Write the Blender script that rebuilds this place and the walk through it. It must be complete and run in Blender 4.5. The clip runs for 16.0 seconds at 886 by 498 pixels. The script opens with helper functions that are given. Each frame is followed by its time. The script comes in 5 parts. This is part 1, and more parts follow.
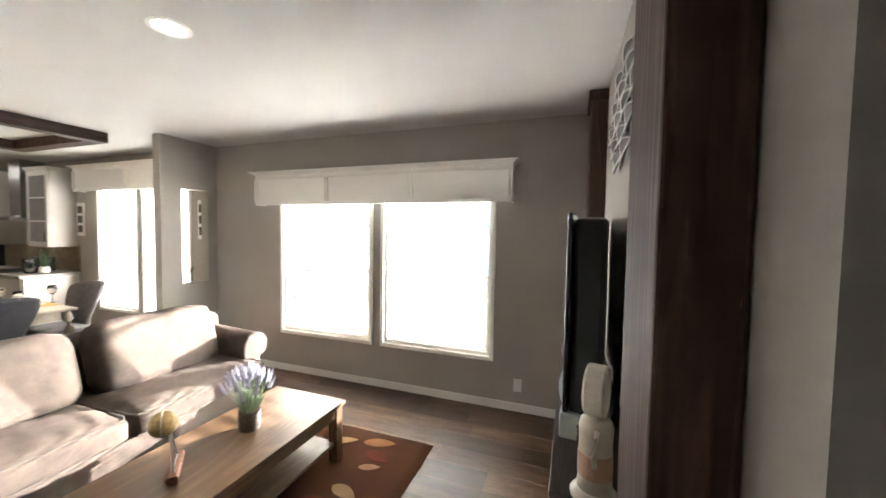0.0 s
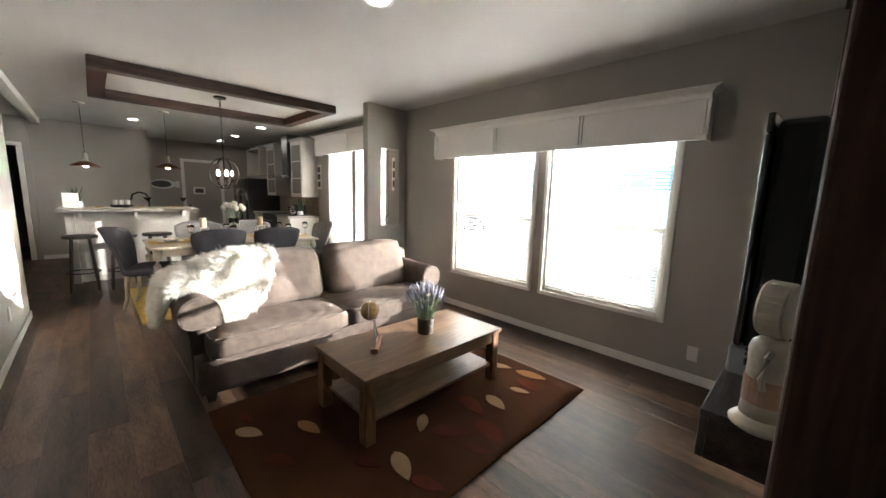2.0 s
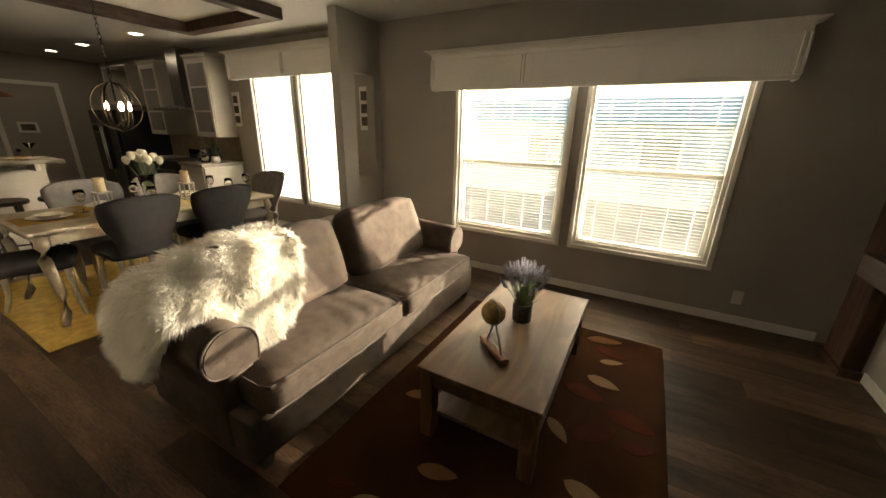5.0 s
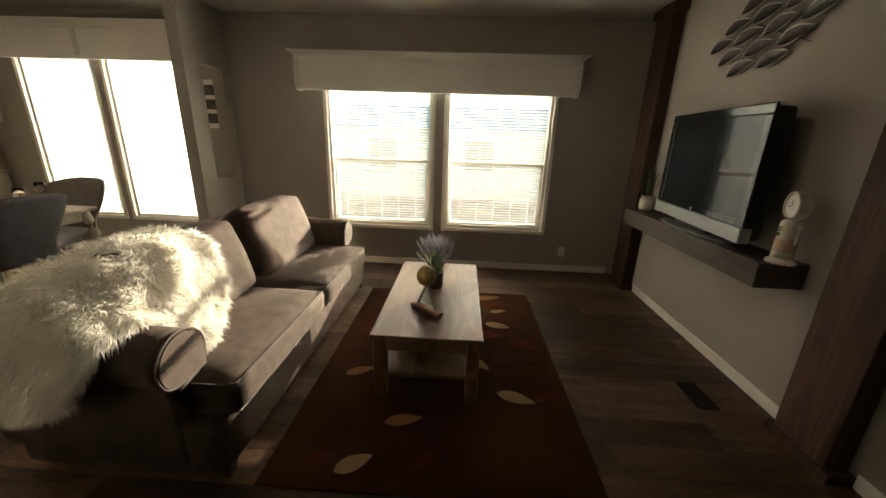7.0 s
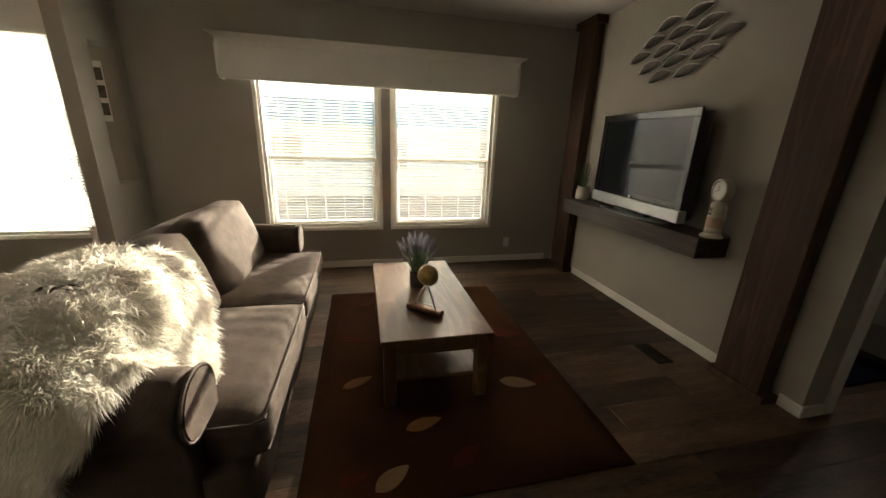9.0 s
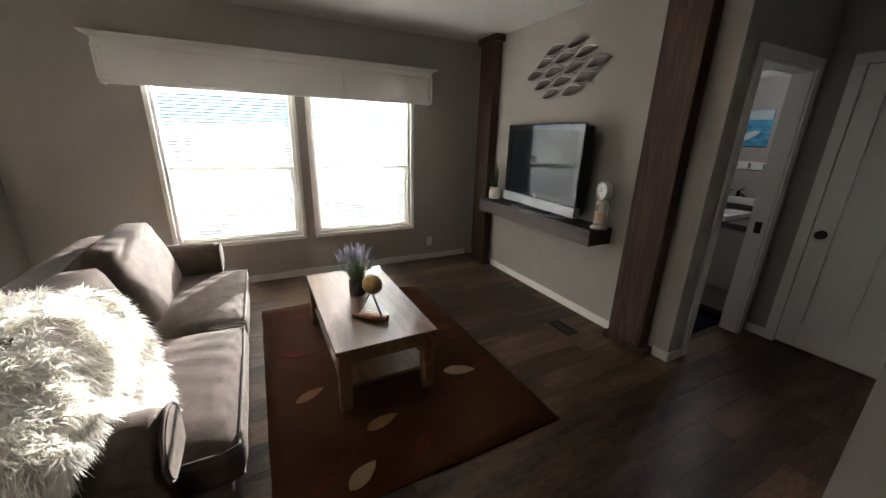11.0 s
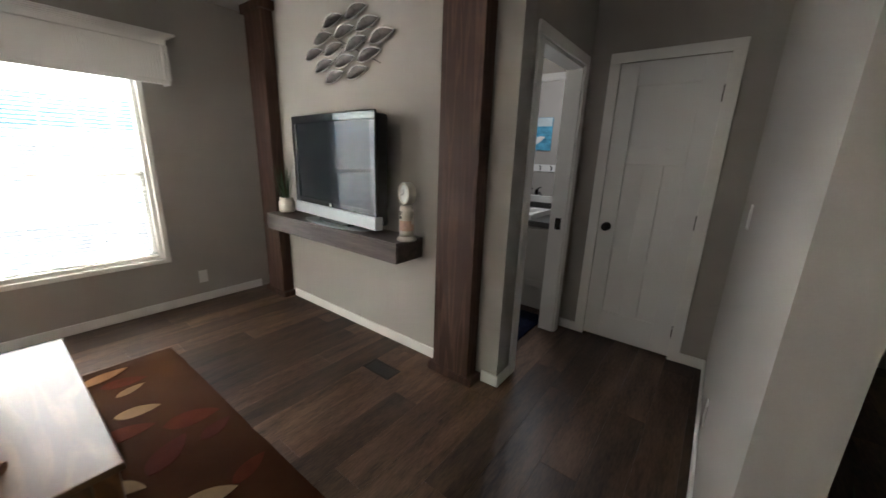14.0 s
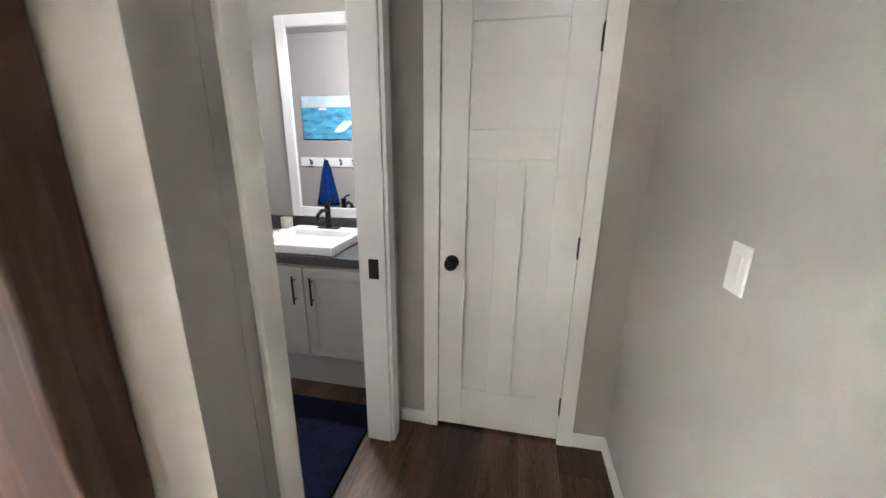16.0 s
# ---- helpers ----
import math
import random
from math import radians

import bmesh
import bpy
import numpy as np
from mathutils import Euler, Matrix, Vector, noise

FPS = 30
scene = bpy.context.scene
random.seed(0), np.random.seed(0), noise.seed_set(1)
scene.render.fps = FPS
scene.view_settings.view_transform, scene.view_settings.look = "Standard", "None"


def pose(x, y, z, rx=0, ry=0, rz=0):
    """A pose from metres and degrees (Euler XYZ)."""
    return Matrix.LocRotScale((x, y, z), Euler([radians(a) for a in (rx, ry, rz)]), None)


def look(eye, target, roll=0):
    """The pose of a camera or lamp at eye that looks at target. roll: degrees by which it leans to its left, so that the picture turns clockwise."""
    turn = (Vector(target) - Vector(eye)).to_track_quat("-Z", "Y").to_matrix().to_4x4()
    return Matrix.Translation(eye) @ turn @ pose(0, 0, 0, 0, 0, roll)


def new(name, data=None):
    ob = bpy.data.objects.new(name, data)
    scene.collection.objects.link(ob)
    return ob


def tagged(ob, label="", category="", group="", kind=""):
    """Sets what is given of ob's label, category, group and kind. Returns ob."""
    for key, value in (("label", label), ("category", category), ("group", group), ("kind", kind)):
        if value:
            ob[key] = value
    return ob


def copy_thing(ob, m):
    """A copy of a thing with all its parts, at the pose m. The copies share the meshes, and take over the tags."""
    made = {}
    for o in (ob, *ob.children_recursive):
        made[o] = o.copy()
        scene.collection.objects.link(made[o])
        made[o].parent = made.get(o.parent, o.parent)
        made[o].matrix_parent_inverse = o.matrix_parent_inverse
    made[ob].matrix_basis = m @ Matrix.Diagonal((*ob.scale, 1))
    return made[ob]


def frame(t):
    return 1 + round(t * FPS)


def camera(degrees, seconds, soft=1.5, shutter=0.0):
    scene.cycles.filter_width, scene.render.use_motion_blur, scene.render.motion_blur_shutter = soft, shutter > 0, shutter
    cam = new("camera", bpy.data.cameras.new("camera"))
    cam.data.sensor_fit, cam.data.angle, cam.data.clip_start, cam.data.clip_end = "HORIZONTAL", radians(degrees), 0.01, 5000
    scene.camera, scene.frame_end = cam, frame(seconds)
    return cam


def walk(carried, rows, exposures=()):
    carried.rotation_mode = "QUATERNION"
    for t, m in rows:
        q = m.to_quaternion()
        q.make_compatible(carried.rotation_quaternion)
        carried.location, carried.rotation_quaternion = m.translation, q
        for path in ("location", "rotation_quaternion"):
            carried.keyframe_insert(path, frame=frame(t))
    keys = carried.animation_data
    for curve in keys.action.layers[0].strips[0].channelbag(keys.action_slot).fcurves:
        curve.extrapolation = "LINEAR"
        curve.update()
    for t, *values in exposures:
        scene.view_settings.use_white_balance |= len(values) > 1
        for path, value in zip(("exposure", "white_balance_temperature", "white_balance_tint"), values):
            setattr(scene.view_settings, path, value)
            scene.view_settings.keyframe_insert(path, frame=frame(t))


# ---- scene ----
cam = camera(102.3, 16.0, shutter=0.15)
PATH = [
    (0, (-0.216, -3.154, 1.574), (-0.888, -1.273, 1.484), 0.9),
    (0.5, (-0.126, -3.242, 1.462), (-1.274, -1.604, 1.433), 1.3),
    (1, (-0.075, -3.232, 1.461), (-1.419, -1.754, 1.361), 1.3),
    (1.5, (-0.055, -3.249, 1.399), (-1.468, -1.847, 1.193), 1.9),
    (2, (-0.112, -3.256, 1.399), (-1.525, -1.872, 1.103), 1.7),
    (2.5, (-0.209, -3.181, 1.401), (-1.633, -1.839, 0.991), 1.3),
    (3, (-0.53, -3.119, 1.361), (-1.84, -1.708, 0.822), 1.6),
    (5.5, (-1.554, -3.617, 1.5), (-2.239, -1.845, 0.873), 1.2),
    (6, (-1.623, -3.719, 1.428), (-1.986, -1.843, 0.835), 1.6),
    (6.5, (-1.683, -3.859, 1.41), (-1.898, -1.958, 0.825), 1.9),
    (7, (-1.792, -3.946, 1.409), (-1.877, -2.035, 0.824), 1.9),
    (7.5, (-1.87, -3.99, 1.408), (-1.804, -2.08, 0.82), 2.0),
    (8, (-1.992, -3.914, 1.387), (-1.805, -2.012, 0.798), 2.0),
    (8.5, (-2.166, -3.815, 1.375), (-1.893, -1.923, 0.787), 2.0),
    (9, (-2.305, -3.894, 1.397), (-1.872, -2.032, 0.81), 2.0),
    (9.5, (-2.405, -3.978, 1.428), (-1.775, -2.173, 0.841), 2.0),
    (12, (-2.499, -4.012, 1.55), (-1.526, -2.363, 0.972), 1.7),
    (12.5, (-2.434, -4.026, 1.507), (-1.37, -2.412, 0.996), 1.7),
    (13, (-2.297, -3.929, 1.421), (-1.148, -2.372, 0.917), 1.8),
    (13.5, (-2.041, -3.809, 1.396), (-0.8, -2.33, 0.872), 1.7),
    (14, (-1.771, -3.649, 1.396), (-0.229, -2.482, 0.884), 1.9),
    (14.5, (-1.514, -3.472, 1.358), (0.324, -2.859, 0.863), 2.3),
    (15, (-1.148, -3.437, 1.364), (0.734, -2.983, 0.863), 1.6),
    (15.5, (-0.806, -3.351, 1.391), (1.076, -2.912, 0.874), 1.4),
    (16, (-0.44, -3.28, 1.41), (1.45, -2.909, 0.87), 0.7),
]
walk(cam, [(t, look(e, g, r)) for t, e, g, r in PATH],
     exposures=[(0, 4.2, 5700, 10), (0.6, 3.7, 5700, 10), (3.2, 3.3, 5700, 10), (4.6, 2.6, 7700, 8), (6.5, 2.4, 7300, 8), (8.5, 2.2, 7200, 8), (9.5, 2.45, 6700, 9),
                (10.5, 2.95, 5700, 10), (13.3, 3.1, 5700, 10), (14.0, 3.85, 5600, 10), (14.6, 4.9, 5400, 10), (15.5, 5.3, 5450, 10), (16, 5.75, 5500, 10)])

# ---- light ----
SUN_AZ, SUN_EL = 29.0, 9.6
world = bpy.data.worlds.new("sky")
scene.world = world
world.use_nodes = True
wn = world.node_tree.nodes
sky = wn.new("ShaderNodeTexSky")
sky.sky_type = "NISHITA"
sky.sun_disc = False
sky.dust_density, sky.air_density = 0.35, 1.0
sky.sun_elevation = radians(SUN_EL)
sky.sun_rotation = radians(SUN_AZ)
wn["Background"].inputs[1].default_value = 0.07
world.node_tree.links.new(sky.outputs[0], wn["Background"].inputs[0])
sun = new("sun", bpy.data.lights.new("sun", "SUN"))
sun.data.energy, sun.data.angle, sun.data.color = 5.0, radians(0.55), (1.0, 0.9, 0.76)
to_sun = Vector((math.sin(radians(SUN_AZ)) * math.cos(radians(SUN_EL)), math.cos(radians(SUN_AZ)) * math.cos(radians(SUN_EL)), math.sin(radians(SUN_EL))))
sun.matrix_world = look(to_sun * 30, (0, 0, 0))


# ---- materials ----
def mat(name, base, rough=0.6, metal=0.0, vary=0.12, scale=6.0, fine=60.0, bump=0.05, spec=0.5, stretch=(1, 1, 1), tone=None, per_object=0.0, emit=0.0):
    """A surface with colour variation at two scales and fine relief."""
    m = bpy.data.materials.new(name)
    m.use_nodes = True
    n, l = m.node_tree.nodes, m.node_tree.links
    b = n["Principled BSDF"]
    b.inputs["Roughness"].default_value = rough
    b.inputs["Metallic"].default_value = metal
    b.inputs["Specular IOR Level"].default_value = spec
    tc = n.new("ShaderNodeTexCoord")
    mp = n.new("ShaderNodeMapping")
    mp.inputs["Scale"].default_value = stretch
    l.new(tc.outputs["Object"], mp.inputs[0])
    big, small = n.new("ShaderNodeTexNoise"), n.new("ShaderNodeTexNoise")
    big.inputs["Scale"].default_value, small.inputs["Scale"].default_value = scale, fine
    big.inputs["Detail"].default_value = 5
    small.inputs["Detail"].default_value = 4
    l.new(mp.outputs[0], big.inputs[0]), l.new(mp.outputs[0], small.inputs[0])
    add = n.new("ShaderNodeMath")
    add.operation = "MULTIPLY_ADD"
    add.inputs[1].default_value = 0.6
    l.new(big.outputs[0], add.inputs[0])
    half = n.new("ShaderNodeMath")
    half.operation = "MULTIPLY"
    half.inputs[1].default_value = 0.4
    l.new(small.outputs[0], half.inputs[0]), l.new(half.outputs[0], add.inputs[2])
    ramp = n.new("ShaderNodeValToRGB")
    lo = [c * (1 - vary * 2) for c in base]
    hi = [min(1, c * (1 + vary * 2)) for c in (tone or base)]
    ramp.color_ramp.elements[0].position, ramp.color_ramp.elements[1].position = 0.3, 0.7
    ramp.color_ramp.elements[0].color, ramp.color_ramp.elements[1].color = (*lo, 1), (*hi, 1)
    l.new(add.outputs[0], ramp.inputs[0])
    out = ramp.outputs[0]
    if per_object:
        info, hsv = n.new("ShaderNodeObjectInfo"), n.new("ShaderNodeHueSaturation")
        shift = n.new("ShaderNodeVectorMath")
        shift.operation = "SCALE"
        shift.inputs[0].default_value = (37.0, 53.0, 11.0)
        l.new(info.outputs["Random"], shift.inputs["Scale"]), l.new(shift.outputs[0], mp.inputs["Location"])
        rng = n.new("ShaderNodeMapRange")
        rng.inputs[3].default_value, rng.inputs[4].default_value = 1 - per_object, 1 + per_object
        l.new(info.outputs["Random"], rng.inputs[0]), l.new(rng.outputs[0], hsv.inputs["Value"]), l.new(out, hsv.inputs["Color"])
        out = hsv.outputs[0]
    l.new(out, b.inputs["Base Color"])
    if bump:
        bp = n.new("ShaderNodeBump")
        bp.inputs["Strength"].default_value, bp.inputs["Distance"].default_value = bump, 0.01
        l.new(add.outputs[0], bp.inputs["Height"]), l.new(bp.outputs[0], b.inputs["Normal"])
    if emit:
        b.inputs["Emission Color"].default_value, b.inputs["Emission Strength"].default_value = (*base, 1), emit
    return m


def island_mat(m):
    """A copy of a per-object material that varies by mesh island instead."""
    c = m.copy()
    n, l = c.node_tree.nodes, c.node_tree.links
    geo = n.new("ShaderNodeNewGeometry")
    info = next(k for k in n if k.bl_idname == "ShaderNodeObjectInfo")
    for link in list(info.outputs["Random"].links):
        l.new(geo.outputs["Random Per Island"], link.to_socket)
    return c


def glass_mat(name, tint=(1, 1, 1), rough=0.0, ior=1.45):
    m = bpy.data.materials.new(name)
    m.use_nodes = True
    b = m.node_tree.nodes["Principled BSDF"]
    b.inputs["Base Color"].default_value = (*tint, 1)
    b.inputs["Transmission Weight"].default_value, b.inputs["Roughness"].default_value, b.inputs["IOR"].default_value = 1, rough, ior
    return m


def grain(name, light, dark, rough, stretch, rings, bump):
    """Sawn wood: growth rings cut lengthwise, with knots, over fine fibre."""
    m = mat(name, light, rough, vary=0.16, scale=5, fine=60, bump=0, stretch=tuple(k * 2 for k in stretch), spec=0.3 if rough > 0.5 else 0.5)
    n, l = m.node_tree.nodes, m.node_tree.links
    b = n["Principled BSDF"]
    fibre = b.inputs["Base Color"].links[0].from_socket
    tc, mp, nz = n.new("ShaderNodeTexCoord"), n.new("ShaderNodeMapping"), n.new("ShaderNodeTexNoise")
    mp.inputs["Scale"].default_value = stretch
    l.new(tc.outputs["Object"], mp.inputs[0]), l.new(mp.outputs[0], nz.inputs[0])
    nz.inputs["Scale"].default_value, nz.inputs["Detail"].default_value, nz.inputs["Distortion"].default_value = 1.6, 1.5, 0.35
    mul, sine = n.new("ShaderNodeMath"), n.new("ShaderNodeMath")
    mul.operation, mul.inputs[1].default_value, sine.operation = "MULTIPLY", rings * 6.283, "SINE"
    l.new(nz.outputs[0], mul.inputs[0]), l.new(mul.outputs[0], sine.inputs[0])
    ramp = n.new("ShaderNodeValToRGB")
    ramp.color_ramp.elements[0].position, ramp.color_ramp.elements[1].position = 0.05, 0.85
    ramp.color_ramp.elements[0].color, ramp.color_ramp.elements[1].color = (0.25, 0.25, 0.25, 1), (1, 1, 1, 1)
    l.new(sine.outputs[0], ramp.inputs[0])
    mix = n.new("ShaderNodeMix")
    mix.data_type = "RGBA"
    mix.inputs[6].default_value = (*dark, 1)
    l.new(ramp.outputs[0], mix.inputs[0]), l.new(fibre, mix.inputs[7]), l.new(mix.outputs[2], b.inputs["Base Color"])
    bp = n.new("ShaderNodeBump")
    bp.inputs["Strength"].default_value, bp.inputs["Distance"].default_value = bump, 0.004
    l.new(ramp.outputs[0], bp.inputs["Height"]), l.new(bp.outputs[0], b.inputs["Normal"])
    return m


def slat_mat():
    """Thin white vinyl that lets a little sun glow through."""
    m = mat("white blind slat", (0.78, 0.78, 0.76), 0.45, vary=0.01, scale=3, bump=0.0)
    n, l = m.node_tree.nodes, m.node_tree.links
    tr, mx = n.new("ShaderNodeBsdfTranslucent"), n.new("ShaderNodeMixShader")
    tr.inputs[0].default_value = (0.9, 0.9, 0.88, 1)
    mx.inputs[0].default_value = 0.5
    l.new(n["Principled BSDF"].outputs[0], mx.inputs[1]), l.new(tr.outputs[0], mx.inputs[2])
    l.new(mx.outputs[0], n["Material Output"].inputs[0])
    return m


M = dict(
    wall=mat("greige wall paint", (0.36, 0.335, 0.302), 0.75, vary=0.02, scale=1.5, fine=180, bump=0.06, spec=0.3),
    ceiling=mat("ceiling paint", (0.54, 0.53, 0.51), 0.8, vary=0.02, scale=2, fine=120, bump=0.1, spec=0.2),
    white=mat("white trim paint", (0.78, 0.77, 0.74), 0.45, vary=0.015, scale=3, fine=90, bump=0.02),
    door=mat("white door paint", (0.76, 0.755, 0.74), 0.4, vary=0.012, scale=3, fine=120, bump=0.02),
    vinyl=mat("white window vinyl", (0.8, 0.79, 0.74), 0.4, vary=0.015, scale=4, bump=0.01),
    slat=slat_mat(),
    plank=mat("grey brown vinyl plank", (0.036, 0.0195, 0.0115), 0.44, vary=0.34, scale=2.8, fine=24, bump=0.14, stretch=(0.9, 4.5, 1), tone=(0.09, 0.053, 0.032), spec=0.32, per_object=0.55),
    joint=mat("dark plank joint", (0.02, 0.016, 0.013), 0.8, vary=0.1),
    beam=grain("dark stained rough pine", (0.078, 0.04, 0.027), (0.046, 0.0225, 0.0145), 0.66, (9.0, 9.0, 0.55), 5, 0.28),
    beam_x=mat("dark stained pine along the wall", (0.036, 0.019, 0.013), 0.6, vary=0.3, scale=3.0, fine=24, bump=0.3, stretch=(7, 0.5, 7), tone=(0.056, 0.034, 0.026)),
    shelf=mat("grey brown laminate", (0.05, 0.037, 0.032), 0.42, vary=0.25, scale=3.0, fine=24, bump=0.15, stretch=(7, 0.5, 7), tone=(0.075, 0.057, 0.05)),
    sofa=mat("taupe chenille", (0.066, 0.05, 0.04), 0.9, vary=0.1, scale=14, fine=240, bump=0.35, spec=0.2, tone=(0.09, 0.069, 0.056)),
    pipe=mat("taupe piping", (0.08, 0.063, 0.053), 0.85, vary=0.1, scale=20),
    black=mat("black plastic", (0.012, 0.012, 0.013), 0.4, vary=0.1, scale=8),
    bronze=mat("oil rubbed bronze", (0.022, 0.018, 0.016), 0.38, 0.7, vary=0.15, scale=14),
    oak=grain("sand washed acacia", (0.158, 0.092, 0.048), (0.11, 0.062, 0.031), 0.33, (3.2, 0.55, 3.2), 7, 0.08),
    oak_v=grain("sand washed acacia upright", (0.19, 0.095, 0.04), (0.085, 0.036, 0.014), 0.45, (5, 5, 1.0), 9, 0.2),
    rug=mat("rust wool pile", (0.034, 0.0108, 0.004), 0.98, vary=0.16, scale=2.2, fine=320, bump=0.5, spec=0.1, tone=(0.05, 0.0175, 0.0065)),
    mirror=mat("mirror silver", (0.9, 0.9, 0.9), 0.01, 1.0, vary=0, bump=0),
    glass=glass_mat("clear glass"),
    grass=mat("pale gravel and frosted grass", (0.42, 0.39, 0.33), 0.95, vary=0.2, scale=0.8, fine=9, bump=0.3),
    siding=mat("pale blue siding", (0.6, 0.67, 0.7), 0.7, vary=0.05, scale=1.0, bump=0.05),
    roof=mat("blue metal roof", (0.2, 0.42, 0.56), 0.45, vary=0.08, scale=2),
    screen=mat("dark glossy screen", (0.012, 0.016, 0.02), 0.09, vary=0.05, bump=0, spec=0.45),
    gloss=mat("glossy black bezel", (0.008, 0.008, 0.01), 0.12, vary=0.05, bump=0, spec=0.8),
    silver=mat("silver grey plastic", (0.42, 0.45, 0.47), 0.35, 0.3, vary=0.03, bump=0.01),
    nickel=mat("brushed nickel", (0.55, 0.53, 0.5), 0.32, 0.9, vary=0.06, scale=18),
    steel=mat("stainless steel", (0.5, 0.5, 0.5), 0.25, 1.0, vary=0.05, scale=10),
    leafmetal=mat("antiqued pewter metal", (0.1, 0.09, 0.082), 0.4, 0.8, vary=0.25, scale=14, fine=70),
    cream=mat("cream ceramic", (0.62, 0.58, 0.5), 0.45, vary=0.06, scale=16),
    peach=mat("faded peach label", (0.55, 0.36, 0.27), 0.6, vary=0.1, scale=22),
    ink=mat("dark printing", (0.05, 0.045, 0.045), 0.6, vary=0.1),
    leaf=mat("dark green blade", (0.045, 0.075, 0.03), 0.5, vary=0.25, scale=14, fine=60),
    leafpale=mat("grey green leaf", (0.16, 0.22, 0.12), 0.6, vary=0.25, scale=30),
    lavender=mat("pale lavender bloom", (0.42, 0.42, 0.5), 0.9, vary=0.2, scale=60, fine=260, bump=0.4),
    bark=mat("dark woven bark pot", (0.07, 0.055, 0.045), 0.8, vary=0.4, scale=40, fine=130, bump=0.8),
    soil=mat("dry moss", (0.17, 0.12, 0.07), 1.0, vary=0.4, scale=60, bump=0.8),
    globe=mat("antique gold globe", (0.3, 0.2, 0.07), 0.42, 0.25, vary=0.35, scale=16, fine=70),
    log=mat("split log base", (0.18, 0.075, 0.035), 0.55, vary=0.35, scale=10, fine=60, bump=0.3, tone=(0.26, 0.12, 0.06)),
    fur=mat("ivory faux fur", (0.92, 0.895, 0.83), 1.0, vary=0.08, scale=9, bump=0, spec=0.1),
    rug_cream=mat("cream wool", (0.25, 0.165, 0.09), 0.98, vary=0.12, scale=9, fine=320, bump=0.5, spec=0.1),
    rug_tan=mat("tan wool", (0.2, 0.1, 0.042), 0.98, vary=0.12, scale=9, fine=320, bump=0.5, spec=0.1),
    rug_red=mat("brick red wool", (0.075, 0.015, 0.007), 0.98, vary=0.15, scale=9, fine=320, bump=0.5, spec=0.1),
    rug_dark=mat("dark maroon wool", (0.06, 0.014, 0.01), 0.98, vary=0.15, scale=9, fine=320, bump=0.5, spec=0.1),
    plate_w=mat("white plastic plate", (0.72, 0.71, 0.68), 0.4, vary=0.01, bump=0),
    charcoal=mat("charcoal upholstery", (0.03, 0.028, 0.03), 0.92, vary=0.12, scale=16, fine=220, bump=0.3, spec=0.2),
    chairlight=mat("grey tweed upholstery", (0.2, 0.19, 0.19), 0.92, vary=0.12, scale=16, fine=220, bump=0.3, spec=0.2),
    antique=mat("antique white wood", (0.36, 0.31, 0.24), 0.55, vary=0.15, scale=10, fine=60, bump=0.1),
    cabinet=mat("white cabinet paint", (0.46, 0.44, 0.4), 0.4, vary=0.02, scale=4, bump=0.02),
    counter=mat("pale speckled countertop", (0.3, 0.28, 0.25), 0.3, vary=0.1, scale=40, fine=160, bump=0.02),
    dcounter=mat("charcoal laminate countertop", (0.06, 0.058, 0.056), 0.35, vary=0.25, scale=40, fine=160, bump=0.02),
    tile=mat("tan backsplash tile", (0.3, 0.235, 0.17), 0.4, vary=0.2, scale=9, bump=0.05),
    candle=mat("ivory wax", (0.7, 0.58, 0.38), 0.6, vary=0.04, bump=0.02),
    petal=mat("white tulip petal", (0.78, 0.76, 0.66), 0.7, vary=0.05, scale=30, bump=0.05),
    gold=mat("mustard woven runner", (0.42, 0.27, 0.06), 0.95, vary=0.2, scale=14, fine=90, bump=0.4),
    copper=mat("aged copper shade", (0.22, 0.1, 0.05), 0.35, 0.85, vary=0.2, scale=14),
    darkwood=mat("dark espresso wood", (0.035, 0.025, 0.02), 0.5, vary=0.25, scale=10),
    bulb=mat("lit bulb", (1.0, 0.72, 0.42), 0.4, vary=0, bump=0, emit=6),
    porcelain=mat("white porcelain", (0.8, 0.79, 0.77), 0.12, vary=0.01, bump=0),
    mat_navy=mat("navy bath mat pile", (0.005, 0.007, 0.018), 1.0, vary=0.3, scale=30, fine=300, bump=0.8, spec=0.1),
    sea=mat("painted blue sea", (0.05, 0.25, 0.42), 0.6, vary=0.3, scale=7, fine=50, bump=0.1, stretch=(1, 1, 3), tone=(0.1, 0.34, 0.5)),
    towel=mat("royal blue towel", (0.02, 0.07, 0.3), 0.98, vary=0.2, scale=20, fine=240, bump=0.5, spec=0.1),
    shade_glow=mat("frosted vanity glass", (0.8, 0.72, 0.6), 0.4, vary=0.02, bump=0, emit=0.02),
    lampglow=mat("lit lamp lens", (1.0, 0.86, 0.68), 0.5, vary=0, bump=0, emit=3),
)

M["plank_far"] = island_mat(M["plank"])
fn, fk = M["fur"].node_tree.nodes, M["fur"].node_tree.links
ftr, fmx = fn.new("ShaderNodeBsdfTranslucent"), fn.new("ShaderNodeMixShader")
ftr.inputs[0].default_value, fmx.inputs[0].default_value = (0.95, 0.92, 0.85, 1), 0.45
fk.new(fn["Principled BSDF"].outputs[0], fmx.inputs[1]), fk.new(ftr.outputs[0], fmx.inputs[2]), fk.new(fmx.outputs[0], fn["Material Output"].inputs[0])
# Opaque grey: the reflection on the cabinet panes is put into the colour.
M["cabglass"] = mat("cabinet glass with grey reflection", (0.22, 0.21, 0.2), 0.12, vary=0.05, bump=0)
M["painted_pale"] = mat("pale sky with lamp glow", (0.5, 0.58, 0.6), 0.6, vary=0.1, scale=6)


